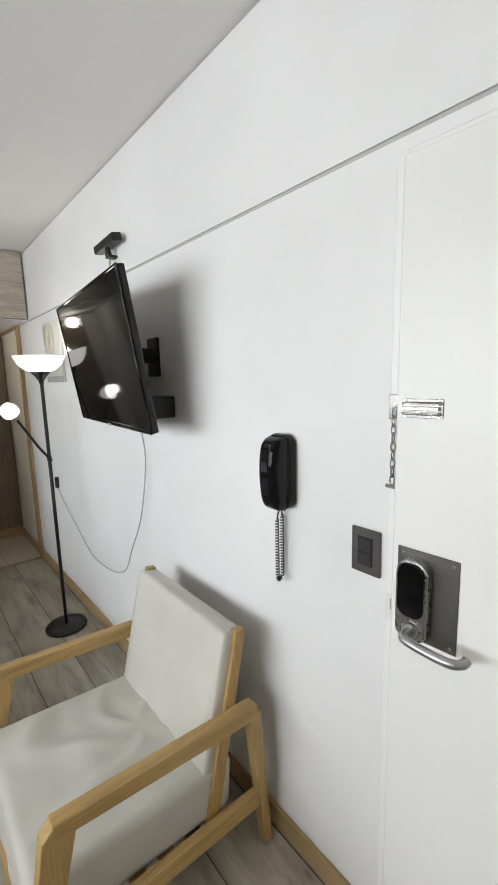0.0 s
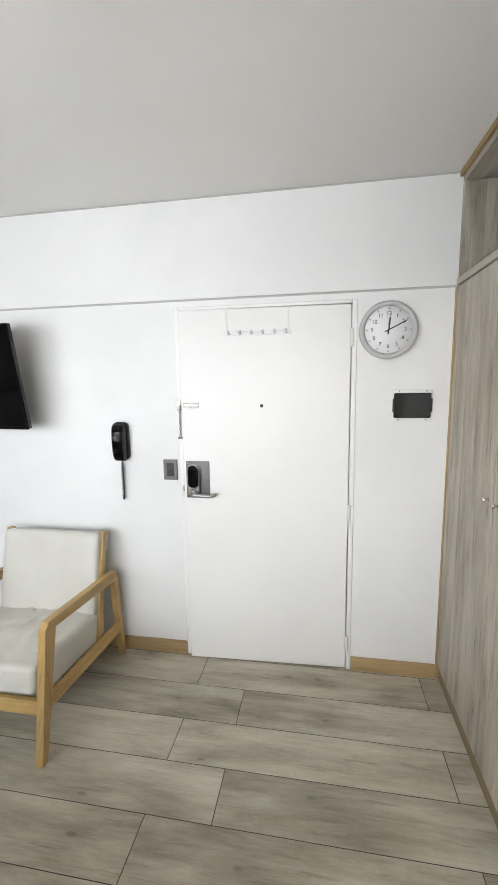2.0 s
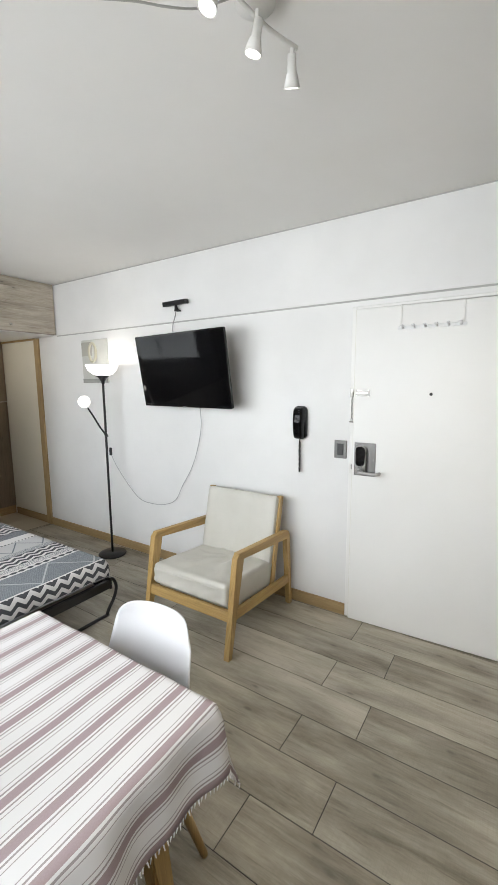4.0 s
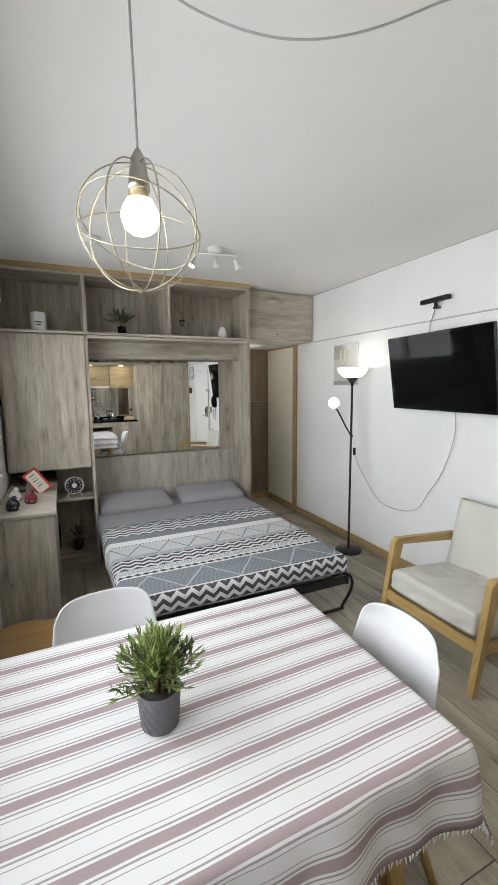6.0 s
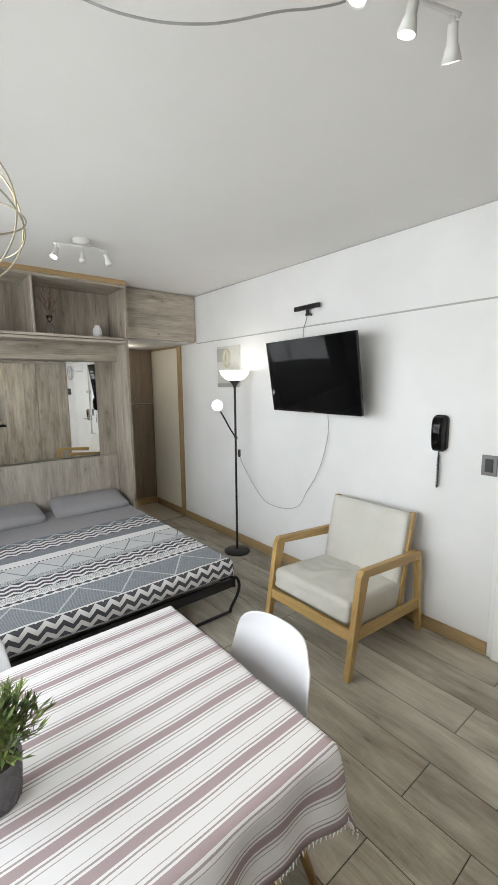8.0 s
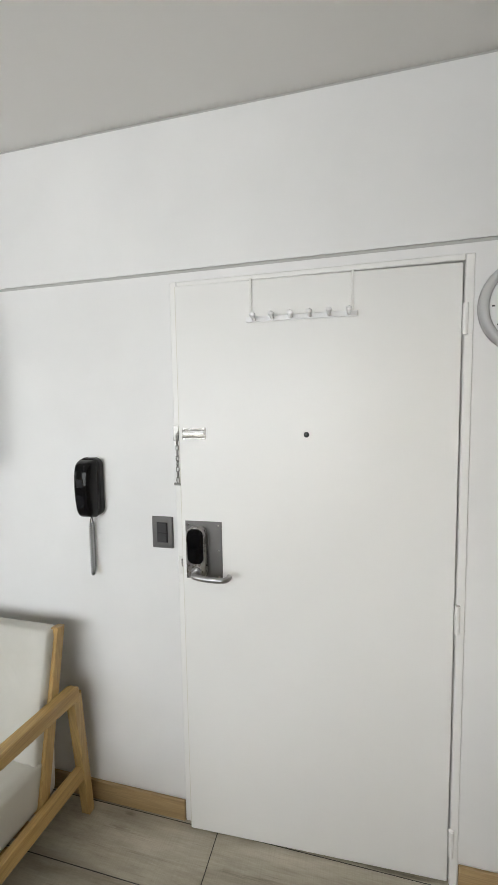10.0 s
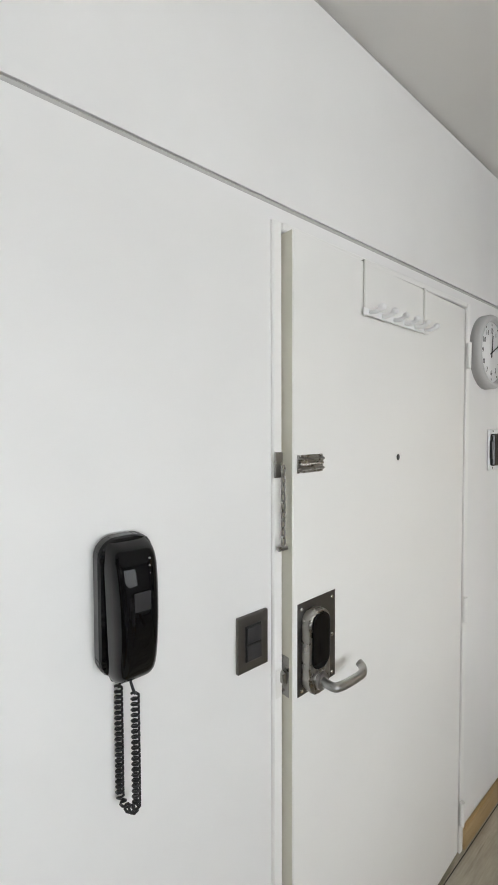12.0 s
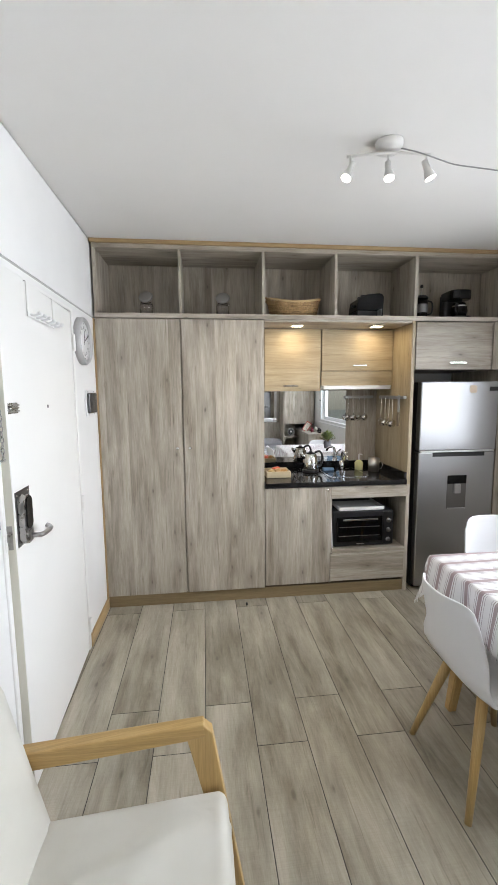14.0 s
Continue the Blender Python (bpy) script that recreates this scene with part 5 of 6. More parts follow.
part("earpiece_slots", boxes([(0.9165, 0.921, 1.664, 1.667, 1.358 + 0.011 * k, 1.361 + 0.011 * k) for k in range(3)], 0.001), STEEL, hs)
part("name_tag", box(0.9085, 0.9115, 1.668, 1.694, 1.307, 1.336, 0.001), material("dark_tag", (0.03, 0.03, 0.032), 0.2), hs)
pts = []
TURNS = 46
for k in range(TURNS * 7 + 1):
    t = k / (TURNS * 7)
    # down one strand, round the bottom loop, up the other
    if t < 0.44:
        y, z, ny, nz = 1.664, 1.160 - 0.178 * t / 0.44, 1.0, 0.0
    elif t > 0.56:
        y, z, ny, nz = 1.698, 1.160 - 0.178 * (1 - t) / 0.44, -1.0, 0.0
    else:
        u = math.pi * (t - 0.44) / 0.12
        y, z, ny, nz = 1.681 - 0.017 * math.cos(u), 0.982 - 0.017 * math.sin(u), math.cos(u), math.sin(u)
    a = 2 * math.pi * TURNS * t
    c, s_ = 0.0062 * math.cos(a), 0.0062 * math.sin(a)
    # the loop hangs nearly square to the wall
    pts.append((0.970 + 1.0 * (y - 1.681) + c * 0.5 + 0.8 * s_ * ny, 1.683 + 0.4 * (y - 1.681) + c * 0.8 - 0.3 * s_ * ny, z + s_ * nz))
part("coiled_cord", tube(pts, 0.0022, 5, steps=1), BLACK, phone)
for y, top in ((1.664, 1.676), (1.698, 1.690)):
    part("cord_end", tube([(0.974, top, 1.195), (0.972 + 0.6 * (y - 1.681), 0.5 * (top + 1.683), 1.175), (0.970 + (y - 1.681), 1.683 + 0.4 * (y - 1.681), 1.158)], 0.0022), BLACK, phone)

sw = thing("light_switch", (1.0, 1.40, 1.076), "grey framed light switch with dark rockers", "switch")
part("frame", box(0.991, 0.9995, 1.361, 1.443, 1.076, 1.193, 0.002), STEEL_DARK, sw)
part("insert", box(0.989, 0.9915, 1.381, 1.424, 1.097, 1.172, 0.001), BLACK, sw)
for z in (1.099, 1.136):
    part("rocker", box(0.986, 0.9892, 1.383, 1.422, z, z + 0.034, 0.002), material("charcoal_rocker", (0.03, 0.03, 0.032), 0.4), sw)

clock = thing("wall_clock", (1.0, 0.243, 1.859), "round grey-rimmed wall clock showing ten past twelve", "clock")
def facing(b, x, y, z):
    bmesh.ops.transform(b, matrix=Matrix.Translation((x, y, z)) @ Matrix(((0, 0, -1, 0), (-1, 0, 0, 0), (0, 1, 0, 0), (0, 0, 0, 1))), verts=b.verts)
    return b
CY, CZZ = 0.243, 1.859
part("rim", facing(lathe([(0.112, 0.022), (0.118, 0.036), (0.130, 0.038), (0.138, 0.028), (0.138, 0.0), (0.11, 0.0)], seg=56), 0.9995, CY, CZZ), material("grey_rim", (0.46, 0.46, 0.46), 0.35), clock, "grey plastic rim")
face = part("face", facing(lathe([(0.0, 0.023), (0.1125, 0.0229), (0.1125, 0.01), (0.0, 0.01)], seg=48), 0.9995, CY, CZZ), WHITE, clock)
INK = material("clock_ink", (0.03, 0.03, 0.03), 0.6)
for h in range(1, 13):
    a = radians(30 * h)
    words(str(h), 0.027, wall_text(CY - 0.078 * math.sin(a), CZZ + 0.078 * math.cos(a), 0.9763), INK, clock, "numeral")
    part("tick", stroke([(CY - 0.098 * math.sin(a), CZZ + 0.098 * math.cos(a)), (CY - 0.106 * math.sin(a), CZZ + 0.106 * math.cos(a))], 0.0035, "x", 0.9757, 0.9764), INK, clock)
for ang, ln, w, x in ((6, 0.062, 0.007, 0.974), (63, 0.095, 0.005, 0.9725)):
    a = radians(ang)
    part("hand", stroke([(CY + 0.02 * math.sin(a), CZZ - 0.02 * math.cos(a)), (CY - ln * math.sin(a), CZZ + ln * math.cos(a))], w, "x", x, x + 0.001), INK, clock)
a = radians(-6)
part("second_hand", stroke([(CY, CZZ), (CY - 0.09 * math.sin(a), CZZ + 0.09 * math.cos(a))], 0.0015, "x", 0.971, 0.9716), STEEL, clock)

fuse = thing("fuse_box", (1.0, 0.116, 1.41), "white fuse box with a smoked cover", "fuse box")
part("frame", box(0.990, 0.9995, 0.022, 0.212, 1.408, 1.570, 0.004), WHITE, fuse)
part("cover", box(0.974, 0.990, 0.030, 0.206, 1.427, 1.552, 0.005), material("smoked_plastic", (0.025, 0.026, 0.027), 0.12), fuse, "smoked dark cover")
for y in (0.035, 0.199):
    part("hinge_tab", box(0.978, 0.9895, y - 0.012, y + 0.012, 1.455, 1.525, 0.003), BLACK, fuse)
for y, z in ((0.05, 1.418), (0.18, 1.418), (0.05, 1.561), (0.18, 1.561)):
    part("screw", rod((0.990, y, z), (0.988, y, z), 0.0035, seg=10), STEEL_DARK, fuse)

hooks = thing("door_hooks", (0, 0, 0), "white over-door rail with six hooks", "hook rail")
part("rail", box(-0.012, -0.008, 0.297, 0.647, 1.858, 1.876, 0.003), WHITE, hooks)
for y in (0.312, 0.632):
    part("strap", boxes([(-0.006, -0.003, y - 0.004, y + 0.004, 1.858, 1.9965), (-0.006, 0.02, y - 0.004, y + 0.004, 1.9945, 1.9975)], 0.001), PALE_METAL, hooks)
for k in range(6):
    y = 0.324 + 0.059 * k
    part("hook", tube([(-0.012, y, 1.868), (-0.03, y, 1.866), (-0.045, y, 1.872)], 0.006), WHITE, hooks)
    part("hook_tip", lathe([(0.0, -0.009), (0.009, -0.004), (0.009, 0.004), (0.0, 0.009)], (-0.047, y, 1.874), 14), WHITE, hooks)
hooks.matrix_basis = LEAF
blind_box = thing("junction_cover", (1.0, 1.349, 1.02), "small white strike plate on the door frame", "plate")
part("plate", box(0.9895, 0.9918, 1.322, 1.340, 0.985, 1.05, 0.001), PALE_METAL, blind_box)

# ---- small things in the kitchen ----
def jar(x, y, z, tilt):
    t = thing("glass_jar", (x, y, z), "clear glass jar with a tilted steel lid", "jar", "shelf jars")
    part("glass", lathe([(0.0, 0.002), (0.042, 0.002), (0.046, 0.01), (0.046, 0.085), (0.038, 0.10), (0.036, 0.10), (0.043, 0.084), (0.043, 0.012), (0.0, 0.006)], (x, y, z)), GLASS, t)
    b = lathe([(0.0, -0.006), (0.044, -0.006), (0.050, 0.0), (0.046, 0.006), (0.036, 0.008), (0.0, 0.005)], seg=28)
    bmesh.ops.transform(b, matrix=Matrix.Translation((x, y + 0.02, z + 0.135)) @ pose(0, 0, 0, tilt, 12, 0), verts=b.verts)
    part("lid", b, STEEL, t, "steel clip lid")
    part("clip", tube([(x - 0.04, y + 0.03, z + 0.10), (x - 0.045, y + 0.045, z + 0.085), (x - 0.02, y + 0.05, z + 0.07)], 0.0018), CHROME, t)
SZ = 2.0838
jar(0.665, -0.22, SZ, -58)
jar(0.125, -0.22, SZ, -58)

WICKER = material("woven_wicker", (0.40, 0.25, 0.11), 0.7)
v_, _ = coords(WICKER, (1, 1, 1))
wv = node(WICKER, "ShaderNodeTexBrick", Scale=28.0)
link(WICKER, v_, wv.inputs["Vector"])
wv.inputs["Color1"].default_value, wv.inputs["Color2"].default_value, wv.inputs["Mortar"].default_value = (0.48, 0.31, 0.14, 1), (0.36, 0.22, 0.09, 1), (0.15, 0.09, 0.04, 1)
link(WICKER, wv.outputs["Color"], principled(WICKER).inputs["Base Color"])
bump(WICKER, wv.outputs["Fac"], 0.4, 0.004)
bk = thing("wicker_basket", (-0.40, -0.25, SZ), "oval brown wicker basket on the shelf", "basket")
b = bmesh.new()
for k in range(9):
    rx, ry = 0.15 + 0.045 * (k / 8) ** 0.6, 0.085 + 0.03 * (k / 8) ** 0.6
    lift = 0.006 + 0.0145 * k
    ringp = [(-0.40 + rx * math.cos(a), -0.25 + ry * math.sin(a), SZ + lift + 0.018 * (k / 8) ** 2 * math.cos(2 * a) + 0.002 * math.sin(20 * a + k * math.pi)) for a in [2 * math.pi * i / 40 for i in range(40)]]
    tube(ringp, 0.0075, 6, b, closed=True, steps=1)
part("weave", b, WICKER, bk)
part("bottom", lathe([(0.0, 0.001), (0.10, 0.001), (0.10, 0.006), (0.0, 0.006)], (-0.40, -0.25, SZ)), WICKER, bk)
part("handle", tube([(-0.215, -0.30, SZ + 0.125), (-0.185, -0.28, SZ + 0.145), (-0.178, -0.25, SZ + 0.15), (-0.185, -0.22, SZ + 0.145), (-0.215, -0.20, SZ + 0.125)], 0.008), WICKER, bk)
top_ring = [(-0.40 + 0.196 * math.cos(a), -0.25 + 0.116 * math.sin(a), SZ + 0.124 + 0.018 * math.cos(2 * a)) for a in [2 * math.pi * i / 32 for i in range(32)]]
part("rim", tube(top_ring, 0.0095, 7, closed=True, steps=1), painted("pale_wicker", (0.50, 0.36, 0.19), 0.7, 0.2), bk, "pale wicker rim")
for k in range(44):
    a = 2 * math.pi * k / 44
    part("stake", rod((-0.40 + 0.152 * math.cos(a), -0.25 + 0.088 * math.sin(a), SZ + 0.003), (-0.40 + 0.199 * math.cos(a), -0.25 + 0.119 * math.sin(a), SZ + 0.12 + 0.018 * math.cos(2 * a)), 0.0045, seg=6), WICKER, bk)

to = thing("toaster", (-0.95, -0.22, SZ), "black two-slice toaster with a steel base", "toaster")
part("body", plate([(-1.050, SZ + 0.048), (-1.052, SZ + 0.15), (-1.040, SZ + 0.172), (-1.015, SZ + 0.176), (-0.93, SZ + 0.168), (-0.858, SZ + 0.135), (-0.845, SZ + 0.048)], "y", -0.32, -0.14, bev=0.008), GLOSS, to)
part("base", box(-1.048, -0.847, -0.318, -0.138, SZ + 0.004, SZ + 0.050, 0.005), BLACK, to, "black base")
part("front_band", box(-1.045, -0.93, -0.139, -0.134, SZ + 0.012, SZ + 0.058, 0.002), STEEL, to, "steel control band")
part("dial", facing(lathe([(0.0, 0.012), (0.014, 0.012), (0.016, 0.0), (0.0, 0.0)], seg=20), 0, 0, 0), BLACK, to)
to.children[-1].rotation_euler = (0, 0, radians(90))
to.children[-1].location = Vector((-1.005, -0.132, SZ + 0.03)) - ORIGIN[to.name]
part("lever", box(-0.855, -0.835, -0.24, -0.21, SZ + 0.09, SZ + 0.105, 0.003), BLACK, to)
for y in (-0.27, -0.205):
    part("slot", box(-1.0, -0.90, y - 0.012, y + 0.012, SZ + 0.155, SZ + 0.1735, 0.002), BLACK, to)
bot = thing("coffee_press", (-1.365, -0.19, SZ), "dark glass coffee press with a steel plunger", "coffee press")
part("glass", lathe([(0.0, 0.002), (0.043, 0.002), (0.046, 0.010), (0.046, 0.150), (0.0, 0.150)], (-1.365, -0.19, SZ)), GLOSS, bot)
part("frame", lathe([(0.0468, 0.045), (0.0475, 0.06), (0.0475, 0.095), (0.0468, 0.108)], (-1.365, -0.19, SZ)), STEEL_DARK, bot, "grey metal band")
part("lid", lathe([(0.048, 0.150), (0.050, 0.158), (0.036, 0.172), (0.0, 0.176)], (-1.365, -0.19, SZ)), BLACK, bot, "black domed lid")
part("plunger", rod((-1.365, -0.19, SZ + 0.174), (-1.365, -0.19, SZ + 0.232), 0.0028, seg=10), CHROME, bot)
part("knob", lathe([(0.0, 0.228), (0.010, 0.231), (0.012, 0.242), (0.008, 0.252), (0.0, 0.254)], (-1.365, -0.19, SZ), 16), BLACK, bot)
part("handle", tube([(-1.41, -0.185, SZ + 0.135), (-1.445, -0.18, SZ + 0.12), (-1.445, -0.18, SZ + 0.05), (-1.41, -0.185, SZ + 0.035)], 0.006), BLACK, bot)
cm = thing("coffee_maker", (-1.680, -0.25, SZ), "black drip coffee maker on the shelf", "coffee maker")
part("body", plate(rounded(-1.760, -1.600, -0.36, -0.27, 0.03), "z", SZ + 0.003, SZ + 0.20, bev=0.004), BLACK, cm)
part("head", plate(rounded(-1.765, -1.595, -0.36, -0.15, 0.06), "z", SZ + 0.150, SZ + 0.218, bev=0.008), GLOSS, cm)
part("hot_plate", plate(rounded(-1.760, -1.600, -0.268, -0.14, 0.05), "z", SZ + 0.003, SZ + 0.025, bev=0.004), BLACK, cm)
jug = part("jug", lathe([(0.0, 0.026), (0.05, 0.028), (0.060, 0.06), (0.054, 0.10), (0.044, 0.125), (0.0, 0.125)], (-1.680, -0.205, SZ)), GLOSS, cm, "dark glass jug")
part("jug_band", lathe([(0.0555, 0.096), (0.053, 0.106)], (-1.680, -0.205, SZ)), CHROME, jug, "bright jug band")
part("jug_handle", tube([(-1.640, -0.165, SZ + 0.115), (-1.615, -0.145, SZ + 0.10), (-1.615, -0.145, SZ + 0.05), (-1.638, -0.165, SZ + 0.04)], 0.006), BLACK, jug)

# worktop things
CT = 0.8873
tray = thing("bread_tray", (-0.29, -0.32, CT), "small woven tray with bread and packets", "tray")
part("basket", boxes([(-0.385, -0.195, -0.42, -0.41, CT, CT + 0.05), (-0.385, -0.195, -0.25, -0.24, CT, CT + 0.05), (-0.385, -0.375, -0.41, -0.25, CT, CT + 0.05), (-0.205, -0.195, -0.41, -0.25, CT, CT + 0.05), (-0.375, -0.205, -0.41, -0.25, CT, CT + 0.008)], 0.004), painted("pale_straw", (0.55, 0.46, 0.30), 0.8, 0.25), tray)
for k, (x, y, c) in enumerate(((-0.34, -0.30, (0.45, 0.25, 0.09)), (-0.29, -0.35, (0.60, 0.12, 0.06)), (-0.245, -0.29, (0.55, 0.42, 0.2)), (-0.30, -0.28, (0.5, 0.3, 0.12)))):
    it = thing("packet", (x, y, CT + 0.02), "small food packet in the tray", "packet", "packets in the tray")
    b = cushion(-0.03, 0.03, -0.022, 0.022, 0.0, 0.05 + 0.01 * (k % 2), 0.012, 0.0, 5)
    bmesh.ops.transform(b, matrix=pose(x, y, CT + 0.009, 6 * k, 8 - 5 * k, 30 * k), verts=b.verts)
    part("wrapper", b, painted("packet_%s" % "abcd"[k], c, 0.5, 0.3), it)
KX, KY = -0.60, -0.47
ket = thing("kettle", (KX, KY, CT), "steel electric kettle with a black handle", "kettle")
part("body", lathe([(0.0, 0.02), (0.062, 0.02), (0.066, 0.03), (0.060, 0.10), (0.048, 0.145), (0.040, 0.152), (0.0, 0.158)], (KX, KY, CT), 36), CHROME, ket)
part("base", lathe([(0.0, 0.0), (0.066, 0.0), (0.068, 0.014), (0.060, 0.021), (0.0, 0.021)], (KX, KY, CT)), BLACK, ket)
part("lid", lathe([(0.0, 0.172), (0.012, 0.172), (0.016, 0.162), (0.040, 0.155), (0.0, 0.152)], (KX, KY, CT)), BLACK, ket)
part("handle", tube([(KX - 0.035, KY, CT + 0.158), (KX - 0.075, KY, CT + 0.168), (KX - 0.098, KY, CT + 0.13), (KX - 0.09, KY, CT + 0.06), (KX - 0.066, KY, CT + 0.045)], 0.009), BLACK, ket)
part("spout", rod((KX + 0.045, KY, CT + 0.12), (KX + 0.08, KY, CT + 0.148), 0.022, 0.010), CHROME, ket, smooth=True)
fau = thing("faucet", (-0.90, -0.56, CT), "chrome kitchen mixer tap", "tap")
part("base", lathe([(0.0, 0.0), (0.026, 0.0), (0.024, 0.03), (0.018, 0.07), (0.0, 0.075)], (-0.90, -0.56, CT)), CHROME, fau)
part("spout", tube([(-0.90, -0.56, CT + 0.05), (-0.90, -0.55, CT + 0.13), (-0.895, -0.50, CT + 0.155), (-0.885, -0.40, CT + 0.135), (-0.88, -0.37, CT + 0.105)], 0.011), CHROME, fau)
part("lever", tube([(-0.90, -0.57, CT + 0.075), (-0.925, -0.565, CT + 0.12), (-0.955, -0.56, CT + 0.14)], 0.007), CHROME, fau)
soap = thing("soap_bottle", (-1.03, -0.50, CT), "small bottle of yellow dish soap with a pump", "bottle")
part("bottle", lathe([(0.0, 0.0), (0.034, 0.0), (0.036, 0.06), (0.018, 0.08), (0.0, 0.082)], (-1.03, -0.50, CT)), material("pale_yellow_soap", (0.62, 0.60, 0.30), 0.15), soap)
part("pump", tube([(-1.03, -0.50, CT + 0.08), (-1.03, -0.50, CT + 0.125), (-1.05, -0.48, CT + 0.13)], 0.006), WHITE, soap)
pot = thing("steel_pot", (-1.12, -0.40, CT), "small brushed steel cutlery pot", "pot")
part("cup", lathe([(0.0, 0.003), (0.045, 0.003), (0.046, 0.11), (0.043, 0.11), (0.042, 0.008), (0.0, 0.008)], (-1.12, -0.40, CT)), STEEL, pot)
part("handle", tube([(-1.165, -0.39, CT + 0.08), (-1.185, -0.38, CT + 0.07), (-1.183, -0.38, CT + 0.03), (-1.165, -0.39, CT + 0.02)], 0.004), CHROME, pot)
sp = thing("sponge", (-0.76, -0.48, CT), "blue washing-up sponge by the sink", "sponge")
part("foam", box(-0.80, -0.71, -0.51, -0.46, CT + 0.001, CT + 0.024, 0.006), painted("blue_foam", (0.08, 0.14, 0.22), 0.9, 0.2), sp)
sock = thing("wall_socket", (-0.2, -0.65, 1.1), "double black wall socket by the mirror", "socket")
part("plate", box(-0.22, -0.16, SOUTH + 0.036, SOUTH + 0.046, 1.05, 1.10, 0.002), BLACK, sock)


def utensil(kind, top, down):
    t = thing(kind, top, {"ladle": "steel ladle hanging on the rail", "kitchen_knife": "kitchen knife with a brown handle", "whisk": "steel whisk hanging on the rail", "slotted_spoon": "steel slotted spoon hanging on the rail"}[kind], "utensil", "hanging utensils")
    x, y, z = top
    end = z - down
    if kind == "kitchen_knife":
        part("blade", box(x - 0.001, x + 0.001, y - 0.017, y + 0.017, z - 0.10, z + 0.03, 0.0005), STEEL, t)
        part("handle", box(x - 0.008, x + 0.008, y - 0.012, y + 0.012, z - 0.21, z - 0.10, 0.004), BROWN_V, t, "brown wooden handle")
        return t
    part("shaft", tube([(x, y, z), (x, y, end + 0.03)], 0.0032), CHROME, t)
    if kind == "whisk":
        for k in range(4):
            c, s_ = 0.022 * math.cos(radians(45 * k)), 0.022 * math.sin(radians(45 * k))
            part("wire", tube([(x, y, end + 0.04), (x + c, y + s_, end + 0.01), (x, y, end - 0.03), (x - c, y - s_, end + 0.01), (x, y, end + 0.04)], 0.0012, 6), CHROME, t)
    else:
        b = lathe([(0.0, -0.02), (0.022, -0.014), (0.034, 0.004), (0.033, 0.006), (0.02, -0.010), (0.0, -0.016)] if kind == "ladle" else [(0.0, -0.004), (0.03, 0.0), (0.03, 0.003), (0.0, 0.0)], seg=22)
        bmesh.ops.transform(b, matrix=Matrix.Translation((x, y, end)) @ pose(0, 0, 0, 60, 0, 20), verts=b.verts)
        part("bowl", b, CHROME, t)
    return t


rail = thing("utensil_rail", (-1.08, -0.62, 1.50), "steel utensil rail on the back panel", "rail", "utensil rails")
part("bar", box(-1.20, -0.945, SOUTH + 0.04, SOUTH + 0.058, 1.488, 1.512, 0.002), STEEL, rail)
rail2 = thing("utensil_rail", (-1.22, -0.35, 1.50), "steel utensil rail on the side panel", "rail", "utensil rails")
part("bar", box(-1.232, -1.214, -0.55, -0.10, 1.488, 1.512, 0.002), STEEL, rail2)
for kind, x in (("slotted_spoon", -0.97), ("ladle", -1.02), ("slotted_spoon", -1.07), ("ladle", -1.12)):
    utensil(kind, (x, SOUTH + 0.066, 1.49), 0.17)
for kind, y in (("whisk", -0.48), ("ladle", -0.40), ("slotted_spoon", -0.33), ("ladle", -0.27), ("kitchen_knife", -0.17)):
    utensil(kind, (-1.206, y, 1.49), 0.20 if kind != "kitchen_knife" else 0.18)

ov = thing("toaster_oven", (-0.92, -0.3, 0.353), "black countertop oven in the open bay", "oven")
OZ = 0.3495
part("case", box(-1.165, -0.69, -0.50, -0.115, OZ + 0.012, OZ + 0.285, 0.008), BLACK, ov)
part("door_glass", box(-1.075, -0.715, -0.113, -0.100, OZ + 0.05, OZ + 0.245, 0.004), GLOSS, ov, "dark glass door")
part("handle", boxes([(-1.03, -0.755, -0.085, -0.075, OZ + 0.222, OZ + 0.237), (-1.02, -1.01, -0.10, -0.08, OZ + 0.224, OZ + 0.235), (-0.775, -0.765, -0.10, -0.08, OZ + 0.224, OZ + 0.235)], 0.003), CHROME, ov)
part("grill_bar", boxes([(-1.05, -0.73, -0.0995, -0.0985, OZ + 0.165, OZ + 0.170), (-1.05, -0.73, -0.0995, -0.0985, OZ + 0.095, OZ + 0.10)], 0.0), STEEL, ov)
part("brand_mark", box(-0.93, -0.87, -0.0995, -0.0985, OZ + 0.030, OZ + 0.038, 0), STEEL, ov)
part("panel", box(-1.163, -1.08, -0.114, -0.102, OZ + 0.02, OZ + 0.28, 0.003), BLACK, ov)
for z in (0.06, 0.135, 0.21):
    k = part("dial", lathe([(0.0, 0.02), (0.016, 0.02), (0.019, 0.0), (0.0, 0.0)], seg=20), STEEL_DARK, ov, "grey dial")
    k.rotation_euler, k.location = (radians(-90), 0, 0), Vector((-1.122, -0.10, OZ + z)) - ORIGIN[ov.name]
for x in (-1.14, -0.72):
    part("foot", rod((x, -0.15, OZ), (x, -0.15, OZ + 0.014), 0.012), BLACK, ov)
tr = thing("baking_tray", (-0.9, -0.28, OZ + 0.29), "white baking tray lying on the oven", "tray")
part("pan", boxes([(-1.10, -0.74, -0.40, -0.13, OZ + 0.287, OZ + 0.293), (-1.10, -0.74, -0.14, -0.13, OZ + 0.293, OZ + 0.315), (-1.10, -1.09, -0.40, -0.14, OZ + 0.293, OZ + 0.315), (-0.75, -0.74, -0.40, -0.14, OZ + 0.293, OZ + 0.315)], 0.003), PALE_METAL, tr)
